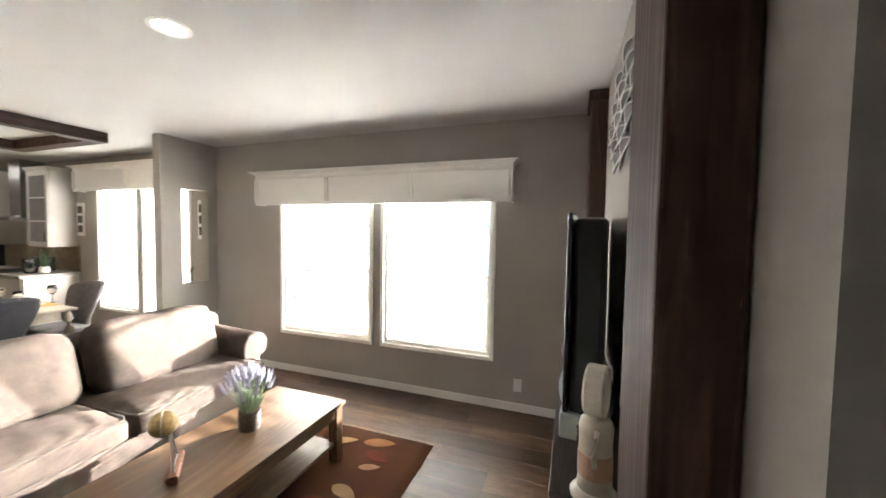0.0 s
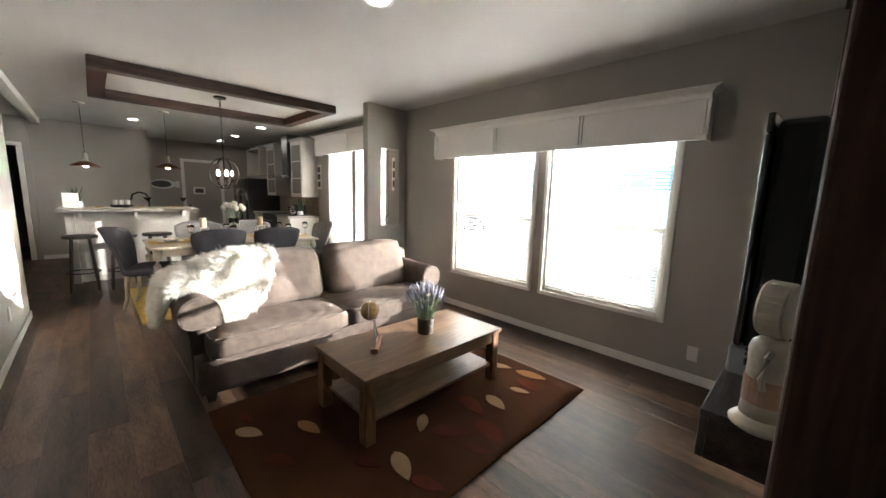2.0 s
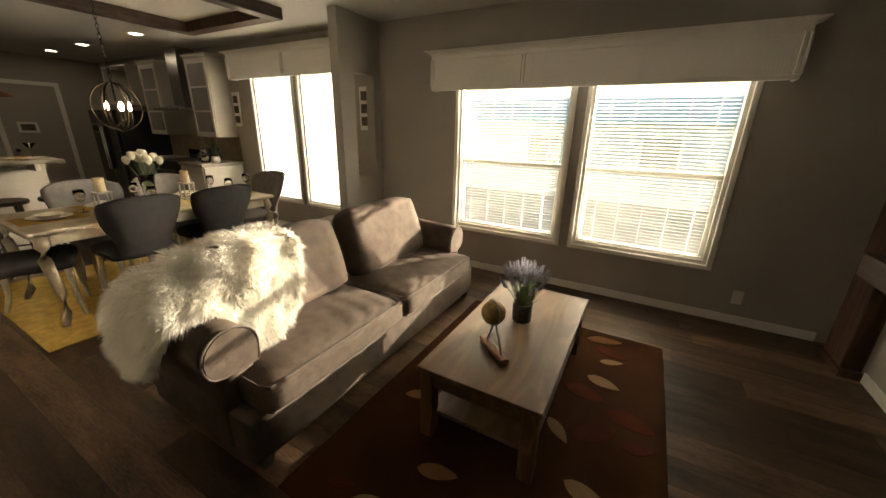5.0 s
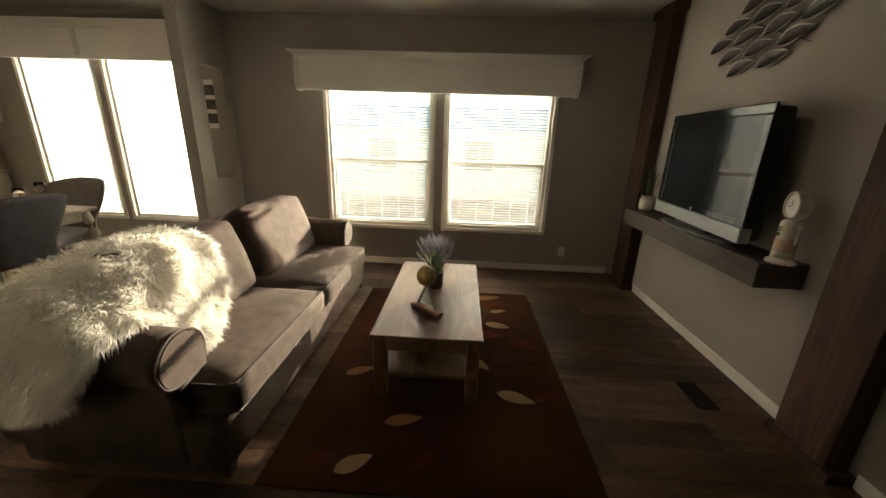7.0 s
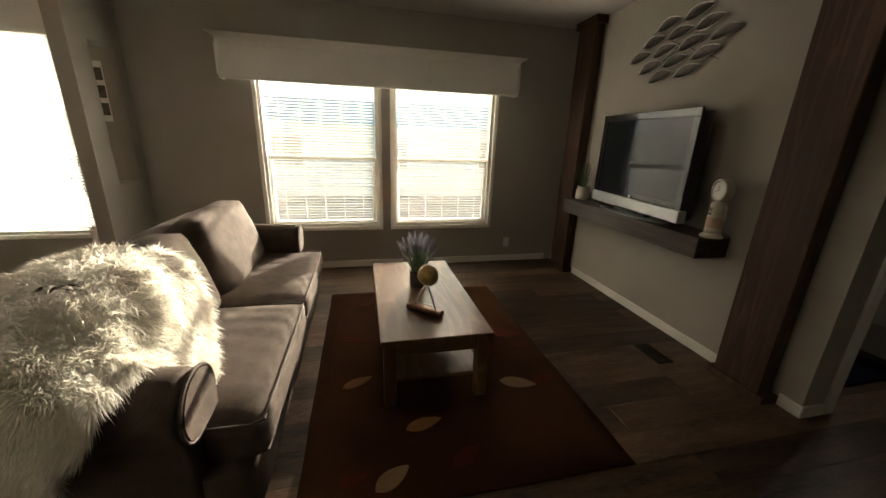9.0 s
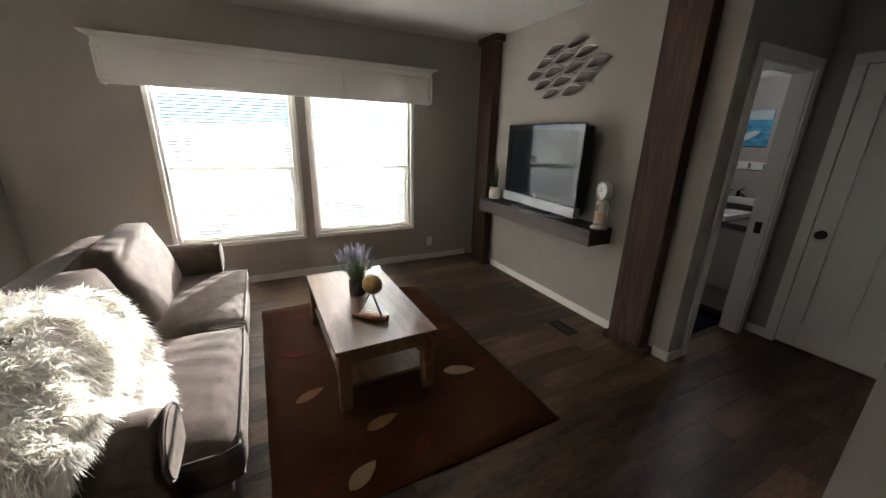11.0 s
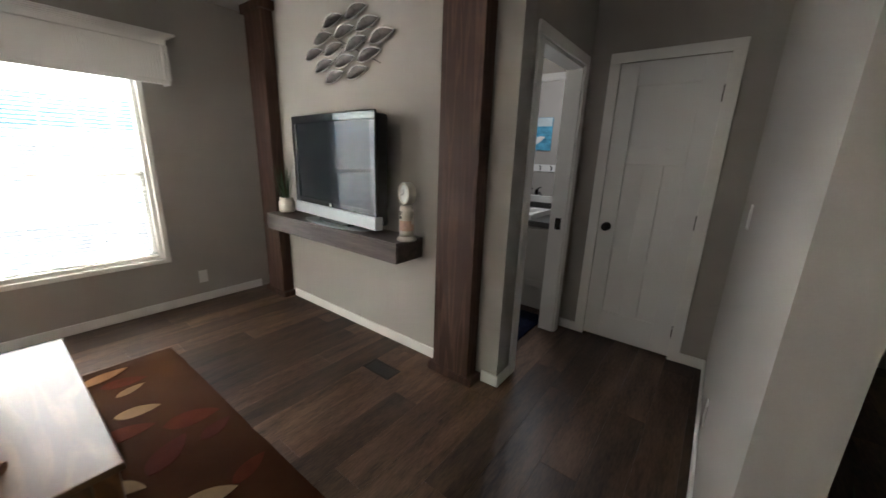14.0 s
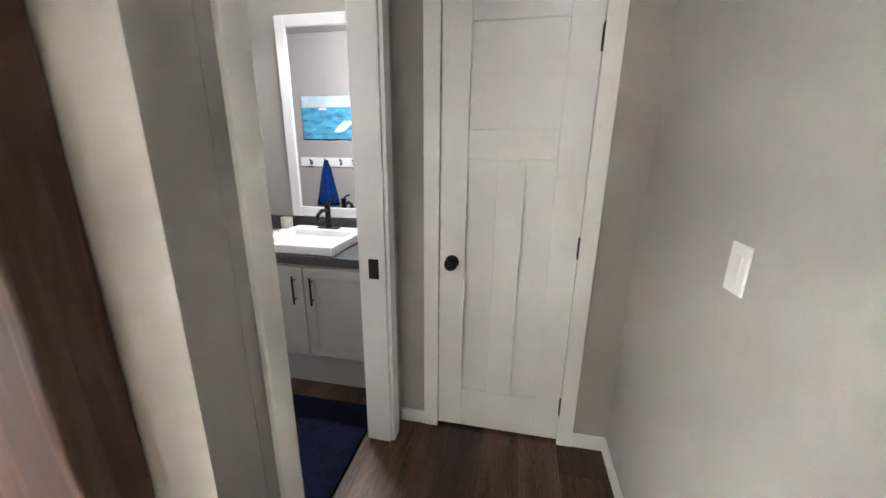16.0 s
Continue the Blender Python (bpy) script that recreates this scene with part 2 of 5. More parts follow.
# ---- mesh helpers ----
def part(name, bm, material, parent=None, label="", smooth=False):
    """Links a bmesh as one mesh object, under a thing or a part when given."""
    me = bpy.data.meshes.new(name)
    bmesh.ops.recalc_face_normals(bm, faces=bm.faces[:])
    bm.to_mesh(me)
    bm.free()
    me.materials.append(material)
    if smooth:
        for p in me.polygons:
            p.use_smooth = True
    ob = new(name, me)
    if parent:
        ob.parent = parent
        w, o = parent.matrix_basis.copy(), parent
        while o.parent:
            w = o.parent.matrix_basis @ o.matrix_parent_inverse @ w
            o = o.parent
        ob.matrix_parent_inverse = w.inverted()
    return tagged(ob, label)


def thing(name, label, category, at=(0, 0, 0), group="", kind=""):
    ob = new(name)
    ob.empty_display_size = 0.1
    ob.matrix_basis = Matrix.Translation(at)
    return tagged(ob, label, category, group, kind)


def box(x0, x1, y0, y1, z0, z1, bevel=0.0, bm=None, turn=None, seg=2):
    """A box between the given limits, its edges rounded by bevel."""
    own = bmesh.new()
    m = Matrix.Translation(((x0 + x1) / 2, (y0 + y1) / 2, (z0 + z1) / 2)) @ Matrix.Diagonal((abs(x1 - x0), abs(y1 - y0), abs(z1 - z0), 1))
    bmesh.ops.create_cube(own, size=1, matrix=m)
    if bevel:
        bmesh.ops.bevel(own, geom=own.edges[:], offset=bevel, segments=seg, profile=0.5, affect="EDGES")
    if turn:
        bmesh.ops.transform(own, matrix=turn, verts=own.verts)
    return merge(own, bm)


def merge(own, bm):
    if bm is None:
        return own
    me = bpy.data.meshes.new("temporary")
    own.to_mesh(me)
    own.free()
    bm.from_mesh(me)
    bpy.data.meshes.remove(me)
    return bm


def lathe(profile, at=(0, 0, 0), seg=24, bm=None, turn=None, ring=False):
    """A turned shape from (radius, height) pairs about the upright axis."""
    own = bmesh.new()
    rings = []
    for r, z in profile:
        rings.append([own.verts.new((max(r, 0.0004) * math.cos(2 * math.pi * k / seg), max(r, 0.0004) * math.sin(2 * math.pi * k / seg), z)) for k in range(seg)])
    for a, b in zip(rings, rings[1:] + (rings[:1] if ring else [])):
        for k in range(seg):
            own.faces.new((a[k], a[(k + 1) % seg], b[(k + 1) % seg], b[k]))
    if not ring:
        own.faces.new(rings[0][::-1]), own.faces.new(rings[-1])
    m = Matrix.Translation(at) @ (turn or Matrix())
    bmesh.ops.transform(own, matrix=m, verts=own.verts)
    return merge(own, bm)


def tube(points, r, seg=8, bm=None, closed=False, taper=None):
    """A round rod along the given points."""
    own = bmesh.new()
    pts = [Vector(p) for p in points]
    rings = []
    for i, p in enumerate(pts):
        a = pts[i - 1] if (i or closed) else p
        b = pts[(i + 1) % len(pts)] if (i < len(pts) - 1 or closed) else p
        d = (b - a).normalized()
        u = d.cross(Vector((0, 0, 1)))
        if u.length < 0.05:
            u = d.cross(Vector((0, 1, 0)))
        u.normalize()
        v = d.cross(u)
        rr = r if taper is None else r * (1 + (taper - 1) * i / (len(pts) - 1))
        rings.append([own.verts.new(p + rr * (math.cos(2 * math.pi * k / seg) * u + math.sin(2 * math.pi * k / seg) * v)) for k in range(seg)])
    pairs = list(zip(rings, rings[1:])) + ([(rings[-1], rings[0])] if closed else [])
    for a, b in pairs:
        for k in range(seg):
            own.faces.new((a[k], a[(k + 1) % seg], b[(k + 1) % seg], b[k]))
    if not closed:
        own.faces.new(rings[0][::-1]), own.faces.new(rings[-1])
    return merge(own, bm)


def wall_x(name, y0, y1, x0, x1, z1, holes=(), label="greige painted wall", z0=0.0):
    """A wall that runs along x, with openings (x0, x1, z0, z1) through it."""
    bm = bmesh.new()
    x = x0
    for a, b, c, d in sorted(holes):
        if a > x:
            box(x, a, y0, y1, z0, z1, bm=bm)
        if c > z0:
            box(a, b, y0, y1, z0, c, bm=bm)
        if d < z1:
            box(a, b, y0, y1, d, z1, bm=bm)
        x = b
    if x < x1:
        box(x, x1, y0, y1, z0, z1, bm=bm)
    return tagged(part(name, bm, M["wall"]), label, "wall", kind="structure")


def wall_y(name, x0, x1, y0, y1, z1, holes=(), label="greige painted wall", z0=0.0):
    bm = bmesh.new()
    y = y0
    for a, b, c, d in sorted(holes):
        if a > y:
            box(x0, x1, y, a, z0, z1, bm=bm)
        if c > z0:
            box(x0, x1, a, b, z0, c, bm=bm)
        if d < z1:
            box(x0, x1, a, b, d, z1, bm=bm)
        y = b
    if y < y1:
        box(x0, x1, y, y1, z0, z1, bm=bm)
    return tagged(part(name, bm, M["wall"]), label, "wall", kind="structure")


# ---- the shell ----
H = 2.56
WIN = [(-3.24, -2.12, 0.455, 1.93), (-1.97, -0.875, 0.455, 1.93)]
DWIN = [(-6.56, -5.73, 0.43, 2.14), (-5.60, -4.72, 0.43, 2.14)]
wall_x("wall_north", 0.0, 0.14, -12.6, 2.2, H, WIN + DWIN)
wall_y("wall_wing", -4.36, -4.25, -0.63, -0.002, H, [(-0.42, -0.115, 0.96, 2.02)], label="greige wing wall between living and dining windows")
wall_y("wall_tv", 0.0, 0.12, -2.757, -0.002, H, label="greige painted television wall")
wall_x("wall_hall_north", -2.757, -2.637, 0.122, 1.108, H, [(0.222, 0.955, 0, 2.02)])
wall_y("wall_hall_end", 1.108, 1.228, -3.91, -2.637, H, [(-3.567, -2.957, 0, 2.04)])
wall_x("wall_bath_side", -2.757, -2.637, 1.23, 2.12, H)
wall_x("wall_hall_south", -3.91, -3.79, -0.91, 1.106, H)
wall_x("wall_entry_north", -4.0, -3.912, 1.108, 1.998, H)
wall_y("wall_bath_east", 1.78, 1.90, -2.635, -0.002, H)
wall_x("wall_south", -3.95, -3.83, -5.72, -3.35, H)
wall_x("wall_entry_back", -6.3, -6.18, -12.6, 2.2, H)
wall_y("wall_entry_east", 2.0, 2.12, -6.18, -4.002, H)
wall_y("wall_closet_back", 2.0, 2.12, -4.0, -2.759, H)
wall_y("wall_kitchen_far", -12.6, -12.48, -6.18, -0.002, H)
wall_y("wall_kitchen_mid", -10.12, -10.0, -4.0, -2.45, H)
wall_x("wall_kitchen_return", -2.45, -2.33, -11.3, -10.0, H)
wall_y("wall_kitchen_back", -11.42, -11.3, -2.45, -0.002, H)

tagged(part("ceiling", box(-12.6, 2.2, -6.3, 0.14, H, H + 0.15), M["ceiling"]), "off-white textured flat ceiling", "ceiling", kind="structure")
tagged(part("ground", box(-200, 200, -200, 400, -0.9, -0.6), M["grass"]), "pale gravel and frosted lawn outside", "ground", kind="structure")


def baseboards(runs):
    """White skirting along the foot of the walls."""
    for x0, x1, y0, y1 in runs:
        tagged(part("baseboard", box(x0, x1, y0, y1, 0.0, 0.075, 0.004), M["white"]), "white painted baseboard", "baseboard", kind="structure")


baseboards([(-4.247, -0.1, -0.014, -0.001), (-0.014, -0.001, -2.30, -0.502), (-0.014, -0.001, -0.153, -0.016), (-0.014, -0.001, -2.771, -2.652), (-0.012, 0.155, -2.773, -2.759),
            (1.094, 1.107, -2.89, -2.759), (1.094, 1.107, -3.788, -3.634), (-0.91, 1.092, -3.789, -3.776), (-0.924, -0.911, -3.91, -3.776),
            (-5.72, -3.35, -3.829, -3.816), (-4.249, -4.236, -0.63, -0.016), (-6.9, -4.374, -0.014, -0.001), (-9.999, -9.986, -4.0, -2.45)])


# ---- windows ----
def window(name, x0, x1, z0, z1, label, hung=True):
    """A single-hung vinyl window: outer frame, meeting rail, two sashes with panes, casing and sill."""
    w = thing(name, label, "window", ((x0 + x1) / 2, 0.05, z0), kind="structure")
    f, zm = 0.035, z0 + (z1 - z0) * 0.47
    bm = box(x0, x0 + f, 0.02, 0.12, z0, z1, 0.004)
    box(x1 - f, x1, 0.02, 0.12, z0, z1, 0.004, bm)
    box(x0 + f, x1 - f, 0.02, 0.12, z0, z0 + f, 0.004, bm)
    box(x0 + f, x1 - f, 0.02, 0.12, z1 - f, z1, 0.004, bm)
    part("window_frame", bm, M["vinyl"], w)
    if not hung:
        part("pane", box(x0 + f, x1 - f, 0.08, 0.084, z0 + f, z1 - f), M["glass"], w).visible_shadow = False
    bm = box(x0 + f, x0 + 2 * f, 0.055, 0.085, z0 + f, zm, 0.003)
    box(x1 - 2 * f, x1 - f, 0.055, 0.085, z0 + f, zm, 0.003, bm)
    box(x0 + 2 * f, x1 - 2 * f, 0.055, 0.085, z0 + f, z0 + 2 * f, 0.003, bm)
    box(x0 + f, x1 - f, 0.05, 0.09, zm, zm + 0.045, 0.004, bm)
    if hung:
        part("sash", bm, M["vinyl"], w)
    else:
        bm.free()
    for a, b, y in ((z0 + f, zm, 0.07), (zm + 0.045, z1 - f, 0.1)) if hung else ():
        p = part("pane", box(x0 + f, x1 - f, y, y + 0.004, a, b), M["glass"], w)
        p.visible_shadow = False
    if hung:
        part("sticker", box(x1 - 0.155, x1 - 0.085, 0.0955, 0.0985, zm + 0.075, zm + 0.15), M["plate_w"], w, "white paper sticker on the pane")
    bm = box(x0 - 0.032, x0 + 0.006, -0.016, 0.0195, z0 - 0.032, z1 + 0.05, 0.004)
    box(x1 - 0.006, x1 + 0.032, -0.016, 0.0195, z0 - 0.032, z1 + 0.05, 0.004, bm)
    box(x0 + 0.006, x1 - 0.006, -0.016, 0.0195, z1 - 0.006, z1 + 0.05, 0.004, bm)
    box(x0 + 0.006, x1 - 0.006, -0.016, 0.0195, z0 - 0.032, z0 + 0.006, 0.004, bm)
    part("casing", bm, M["vinyl"], w)
    return w


def blind(x0, x1, z0, z1, label, tilt=-17, pitch=0.028):
    """A lowered horizontal blind with open slats, head rail, cords and a bottom rail."""
    b = thing("window_blind", label, "blind", ((x0 + x1) / 2, 0.03, z1), group="window blinds")
    part("head_rail", box(x0, x1, 0.012, 0.052, z1 - 0.04, z1, 0.003), M["slat"], b)
    part("bottom_rail", box(x0, x1, 0.02, 0.046, z0, z0 + 0.014, 0.003), M["slat"], b)
    cs, sn = 0.0135 * math.cos(radians(tilt)), 0.0135 * math.sin(radians(tilt))
    first, z = None, z0 + 0.032
    while z < z1 - 0.05:
        if first is None:
            bm = bmesh.new()
            rows = [[bm.verts.new((xx, yy, zz)) for xx in (x0 + 0.004, x1 - 0.004)] for yy, zz in
                    ((-cs, -sn), (0, 0.0014), (cs, sn), (cs, sn - 0.0007), (0, 0.0005), (-cs, -sn - 0.0007))]
            for r, q in zip(rows, rows[1:] + rows[:1]):
                bm.faces.new((r[0], r[1], q[1], q[0]))
            first = part("slat", bm, M["slat"], b)
            first.data.transform(Matrix.Translation((-b.location.x, 0, 0)))
            first.matrix_parent_inverse = Matrix()
            s = first
        else:
            s = new("slat", first.data)
            s.parent = b
        s.location = (0, 0.003, z - z1)
        z += pitch
    for k in (0.12, 0.31, 0.5, 0.69, 0.88):
        x = x0 + (x1 - x0) * k
        part("cord", tube([(x, 0.018, z0), (x, 0.018, z1 - 0.04)], 0.0018, 5), M["slat"], b)
        part("cord", tube([(x, 0.046, z0), (x, 0.046, z1 - 0.04)], 0.0012, 5), M["slat"], b)
    part("tilt_wand", tube([(x0 + 0.08, 0.008, z1 - 0.03), (x0 + 0.085, 0.006, z1 - 0.75)], 0.004, 6), M["glass"], b)
    return b


for i, (a, b, c, d) in enumerate(WIN):
    window("window_%d" % (i + 1), a, b, c, d, "white vinyl single-hung living room window")
    blind(a + 0.05, b - 0.05, c + 0.05, d - 0.002, "white horizontal slat blind lowered with slats open")
for i, (a, b, c, d) in enumerate(DWIN):
    window("window_%d" % (i + 3), a, b, c, d, "tall white vinyl fixed dining window", hung=False)
    blind(a + 0.05, b - 0.05, c + 0.05, d - 0.002, "tall white horizontal slat blind with slats half closed", -57)


def valance(x0, x1, z0, z1, stiles, label):
    """A boxed wooden window cornice with crown moulding and framed panels of fine beadboard."""
    v = thing("window_valance", label, "valance", ((x0 + x1) / 2, -0.07, z0), group="window valances")
    d = 0.13
    bm = box(x0, x1, -d, -d + 0.012, z0, z1 - 0.03, 0.002)
    box(x0, x0 + 0.012, -d + 0.012, -0.001, z0, z1 - 0.03, 0.002, bm)
    box(x1 - 0.012, x1, -d + 0.012, -0.001, z0, z1 - 0.03, 0.002, bm)
    part("box", bm, M["white"], v)
    n = int((x1 - x0) / 0.022)
    bm = bmesh.new()
    for k in range(n):
        xa = x0 + 0.03 + k * (x1 - x0 - 0.06) / n
        box(xa, xa + 0.0205, -d - 0.003, -d, z0 + 0.03, z1 - 0.075, bm=bm)
    tagged(part("beadboard", bm, M["white"], v), kind="stuff")
    bm = box(x0, x1, -d - 0.012, -d, z0, z0 + 0.032, 0.003)
    box(x0, x1, -d - 0.012, -d, z1 - 0.08, z1 - 0.045, 0.003, bm)
    part("rail", bm, M["white"], v)
    for s in stiles:
        for a, b in ((s - 0.022, s - 0.006), (s + 0.006, s + 0.022)):
            part("stile", box(a, b, -d - 0.021, -d, z0 + 0.032, z1 - 0.08, 0.001), M["white"], v)
    bm = bmesh.new()
    for k in range(5):
        o = 0.055 * (k / 4) ** 1.5
        box(x0 - o, x1 + o, -d - 0.012 - o, -0.001, z1 - 0.045 + k * 0.009, z1 - 0.036 + k * 0.009, 0.001, bm)
    part("crown_moulding", bm, M["white"], v)


valance(-3.49, -0.69, 1.845, 2.20, (-3.474, -2.56, -1.62, -0.706), "white beadboard box valance over the living window")
valance(-6.86, -4.378, 2.075, 2.43, (-6.844, -5.72, -4.394), "white beadboard box valance over the dining window")


# ---- the television wall ----
def post(y0, y1, label):
    p = thing("wall_post", label, "post", (-0.06, (y0 + y1) / 2, 0), group="posts beside the television")
    part("shaft", box(-0.108, -0.001, y0 + 0.04, y1 - 0.033, 0.0, H, 0.006), M["beam"], p)
    part("base_block", box(-0.125, -0.001, y0, y1, 0.0, 0.05, 0.004), M["beam"], p)
    part("cap_block", box(-0.125, -0.001, y0, y1, H - 0.07, H - 0.001, 0.004), M["beam"], p)


post(-0.50, -0.155, "dark-stained rough pine post in the window corner")
post(-2.648, -2.302, "dark-stained rough pine post beside the hall")
sh = thing("floating_shelf", "thick grey-brown floating shelf under the television", "shelf", (-0.12, -1.3, 0.7))
part("top_board", box(-0.253, -0.001, -2.137, -0.56, 0.838, 0.857, 0.002), M["shelf"], sh)
part("front_board", box(-0.253, -0.235, -2.137, -0.56, 0.722, 0.8375, 0.002), M["shelf"], sh)
part("end_board", box(-0.234, -0.001, -2.137, -2.119, 0.722, 0.8375, 0.002), M["beam_x"], sh, "dark-stained end board")
part("end_board", box(-0.234, -0.001, -0.578, -0.56, 0.722, 0.8375, 0.002), M["beam_x"], sh, "dark-stained end board")
part("bottom_board", box(-0.234, -0.001, -2.118, -0.579, 0.722, 0.736), M["shelf"], sh)


def almond(length, width, lift, rim, bm=None):
    """A leaf outline in the y-z plane, dished, with a raised round rim."""
    own = bmesh.new()
    n, mid = 14, []
    for k in range(n + 1):
        u = k / n
        y, h = (u - 0.5) * length, width / 2 * math.sin(math.pi * u) ** 0.85
        mid.append((y, h))
    up = [(-lift * math.sin(math.pi * k / n) - 0.004, y, h) for k, (y, h) in enumerate(mid)]
    dn = [(-lift * math.sin(math.pi * k / n) - 0.004, y, -h) for k, (y, h) in enumerate(mid)]
    cen = [own.verts.new((-0.003, y, 0)) for y, h in mid]
    for side in (up, dn):
        v = [own.verts.new(p) for p in side]
        for k in range(n):
            own.faces.new((cen[k], cen[k + 1], v[k + 1], v[k]))
    loop = up + dn[-2:0:-1]
    edge = tube(loop, rim, 6, closed=True)
    return own, edge


# ---- television and what stands on the shelf ----
tv = thing("television", "black flat television with a silver speaker bar on an oval stand", "television", (-0.13, -1.31, 0.8575))
SWING = Matrix.Translation((-0.142, -1.395, 0.002)) @ Matrix.Rotation(radians(-5), 4, "Z") @ Matrix.Diagonal((1, 0.902, 1, 1)) @ Matrix.Translation((0.14, 1.31, 0))
part("back_cover", box(-0.16, -0.055, -1.89, -0.73, 0.915, 1.63, 0.02, turn=SWING), M["black"], tv)
bm = box(-0.178, -0.161, -1.912, -0.708, 1.59, 1.645, 0.006, turn=SWING)
box(-0.178, -0.161, -1.912, -1.845, 0.986, 1.5895, 0.006, bm, SWING)
box(-0.178, -0.161, -0.775, -0.708, 0.986, 1.5895, 0.006, bm, SWING)
box(-0.178, -0.161, -1.845, -0.775, 0.986, 1.03, 0.006, bm, SWING)
part("bezel", bm, M["gloss"], tv)
part("screen", box(-0.169, -0.162, -1.8445, -0.7755, 1.0305, 1.5895, turn=SWING), M["screen"], tv)
part("speaker_bar", box(-0.186, -0.12, -1.912, -0.708, 0.898, 0.985, 0.008, turn=SWING), M["silver"], tv, "silver speaker bar")
part("emblem", lathe([(0.011, 0), (0.013, 0.002), (0.011, 0.004)], (-0.187, -1.395, 1.008), 12, turn=Matrix.Rotation(radians(-90), 4, "Y")), M["nickel"], tv)
part("neck", box(-0.17, -0.11, -1.57, -1.21, 0.867, 0.905, 0.004), M["black"], tv)
bm = lathe([(0.10, 0), (0.11, 0.003), (0.11, 0.008), (0.105, 0.0105)], (0, 0, 0), 40)
bmesh.ops.transform(bm, matrix=Matrix.Translation((-0.132, -1.385, 0.8575)) @ Matrix.Diagonal((1.06, 3.4, 1, 1)), verts=bm.verts)
part("stand_base", bm, M["silver"], tv, "oval silver stand base")

pc = thing("pump_clock", "cream ceramic clock shaped like a vintage fuel pump", "clock", (-0.135, -2.085, 0.8575))
FACE = Matrix.Translation((-0.135, -2.085, 0)) @ Matrix.Rotation(radians(-14), 4, "Z") @ Matrix.Translation((0.135, 2.085, 0))
c = (-0.135, -2.085, 0.8575)
part("foot", lathe([(0.062, 0), (0.064, 0.008), (0.058, 0.016), (0.05, 0.022), (0.046, 0.03)], c, 24), M["cream"], pc, smooth=True)
part("column", lathe([(0.046, 0.03), (0.044, 0.06), (0.043, 0.16), (0.045, 0.195), (0.04, 0.215), (0.028, 0.225)], c, 24), M["cream"], pc, smooth=True)
part("label_panel", lathe([(0.0448, 0.065), (0.0452, 0.07), (0.0452, 0.125), (0.0448, 0.13)], c, 24), M["peach"], pc, "faded peach label band")
bm = bmesh.new()
for z, w in ((0.185, 0.028), (0.172, 0.02), (0.155, 0.024), (0.146, 0.018)):
    box(-0.183, -0.177, -2.085 - w / 2, -2.085 + w / 2, 0.8575 + z - 0.004, 0.8575 + z + 0.003, bm=bm, turn=FACE)
part("printed_bars", bm, M["ink"], pc)
part("hose", tube([(-0.135, -2.13, 1.06), (-0.14, -2.145, 1.05), (-0.145, -2.148, 1.0), (-0.14, -2.14, 0.97)], 0.007, 8), M["cream"], pc)
AX = FACE @ Matrix.Translation((-0.135, -2.085, 1.155)) @ Matrix.Rotation(radians(-90), 4, "Y")
part("clock_drum", lathe([(0.05, -0.025), (0.065, -0.025), (0.068, -0.02), (0.068, 0.022), (0.064, 0.028), (0.055, 0.028), (0.053, 0.02)], (0, 0, 0), 32, turn=AX), M["cream"], pc)
part("dial", lathe([(0.0528, 0.0195), (0.0528, 0.0215)], (0, 0, 0), 32, turn=AX), M["plate_w"], pc, "pale clock dial")
bm = box(-0.0015, 0.0015, 0, 0.036, 0.0225, 0.0235, turn=AX @ Matrix.Rotation(radians(20), 4, "Z"))
box(-0.002, 0.002, 0, 0.026, 0.0225, 0.0235, bm=bm, turn=AX @ Matrix.Rotation(radians(-75), 4, "Z"))
part("clock_hands", bm, M["ink"], pc)
pc.location += Vector((0.0, -0.03, 0.0))


def blade(base, tip, width, bend, bm, seg=5):
    """A tapering leaf blade from base to tip that bows sideways."""
    a, b = Vector(base), Vector(tip)
    d = (b - a)
    side = d.cross(Vector((0, 0, 1)))
    if side.length < 1e-4:
        side = Vector((1, 0, 0))
    side.normalize()
    out = side.cross(d).normalized() * bend
    last = None
    for k in range(seg + 1):
        u = k / seg
        p = a + d * u + out * math.sin(math.pi * u) * d.length
        w = width * (1 - u) ** 0.6 * (0.55 + 0.9 * u * (1 - u) * 2)
        pr = [bm.verts.new(p - side * w / 2), bm.verts.new(p + out.normalized() * w * 0.12 if out.length else p), bm.verts.new(p + side * w / 2)]
        if last:
            bm.faces.new((last[0], last[1], pr[1], pr[0])), bm.faces.new((last[1], last[2], pr[2], pr[1]))
        last = pr


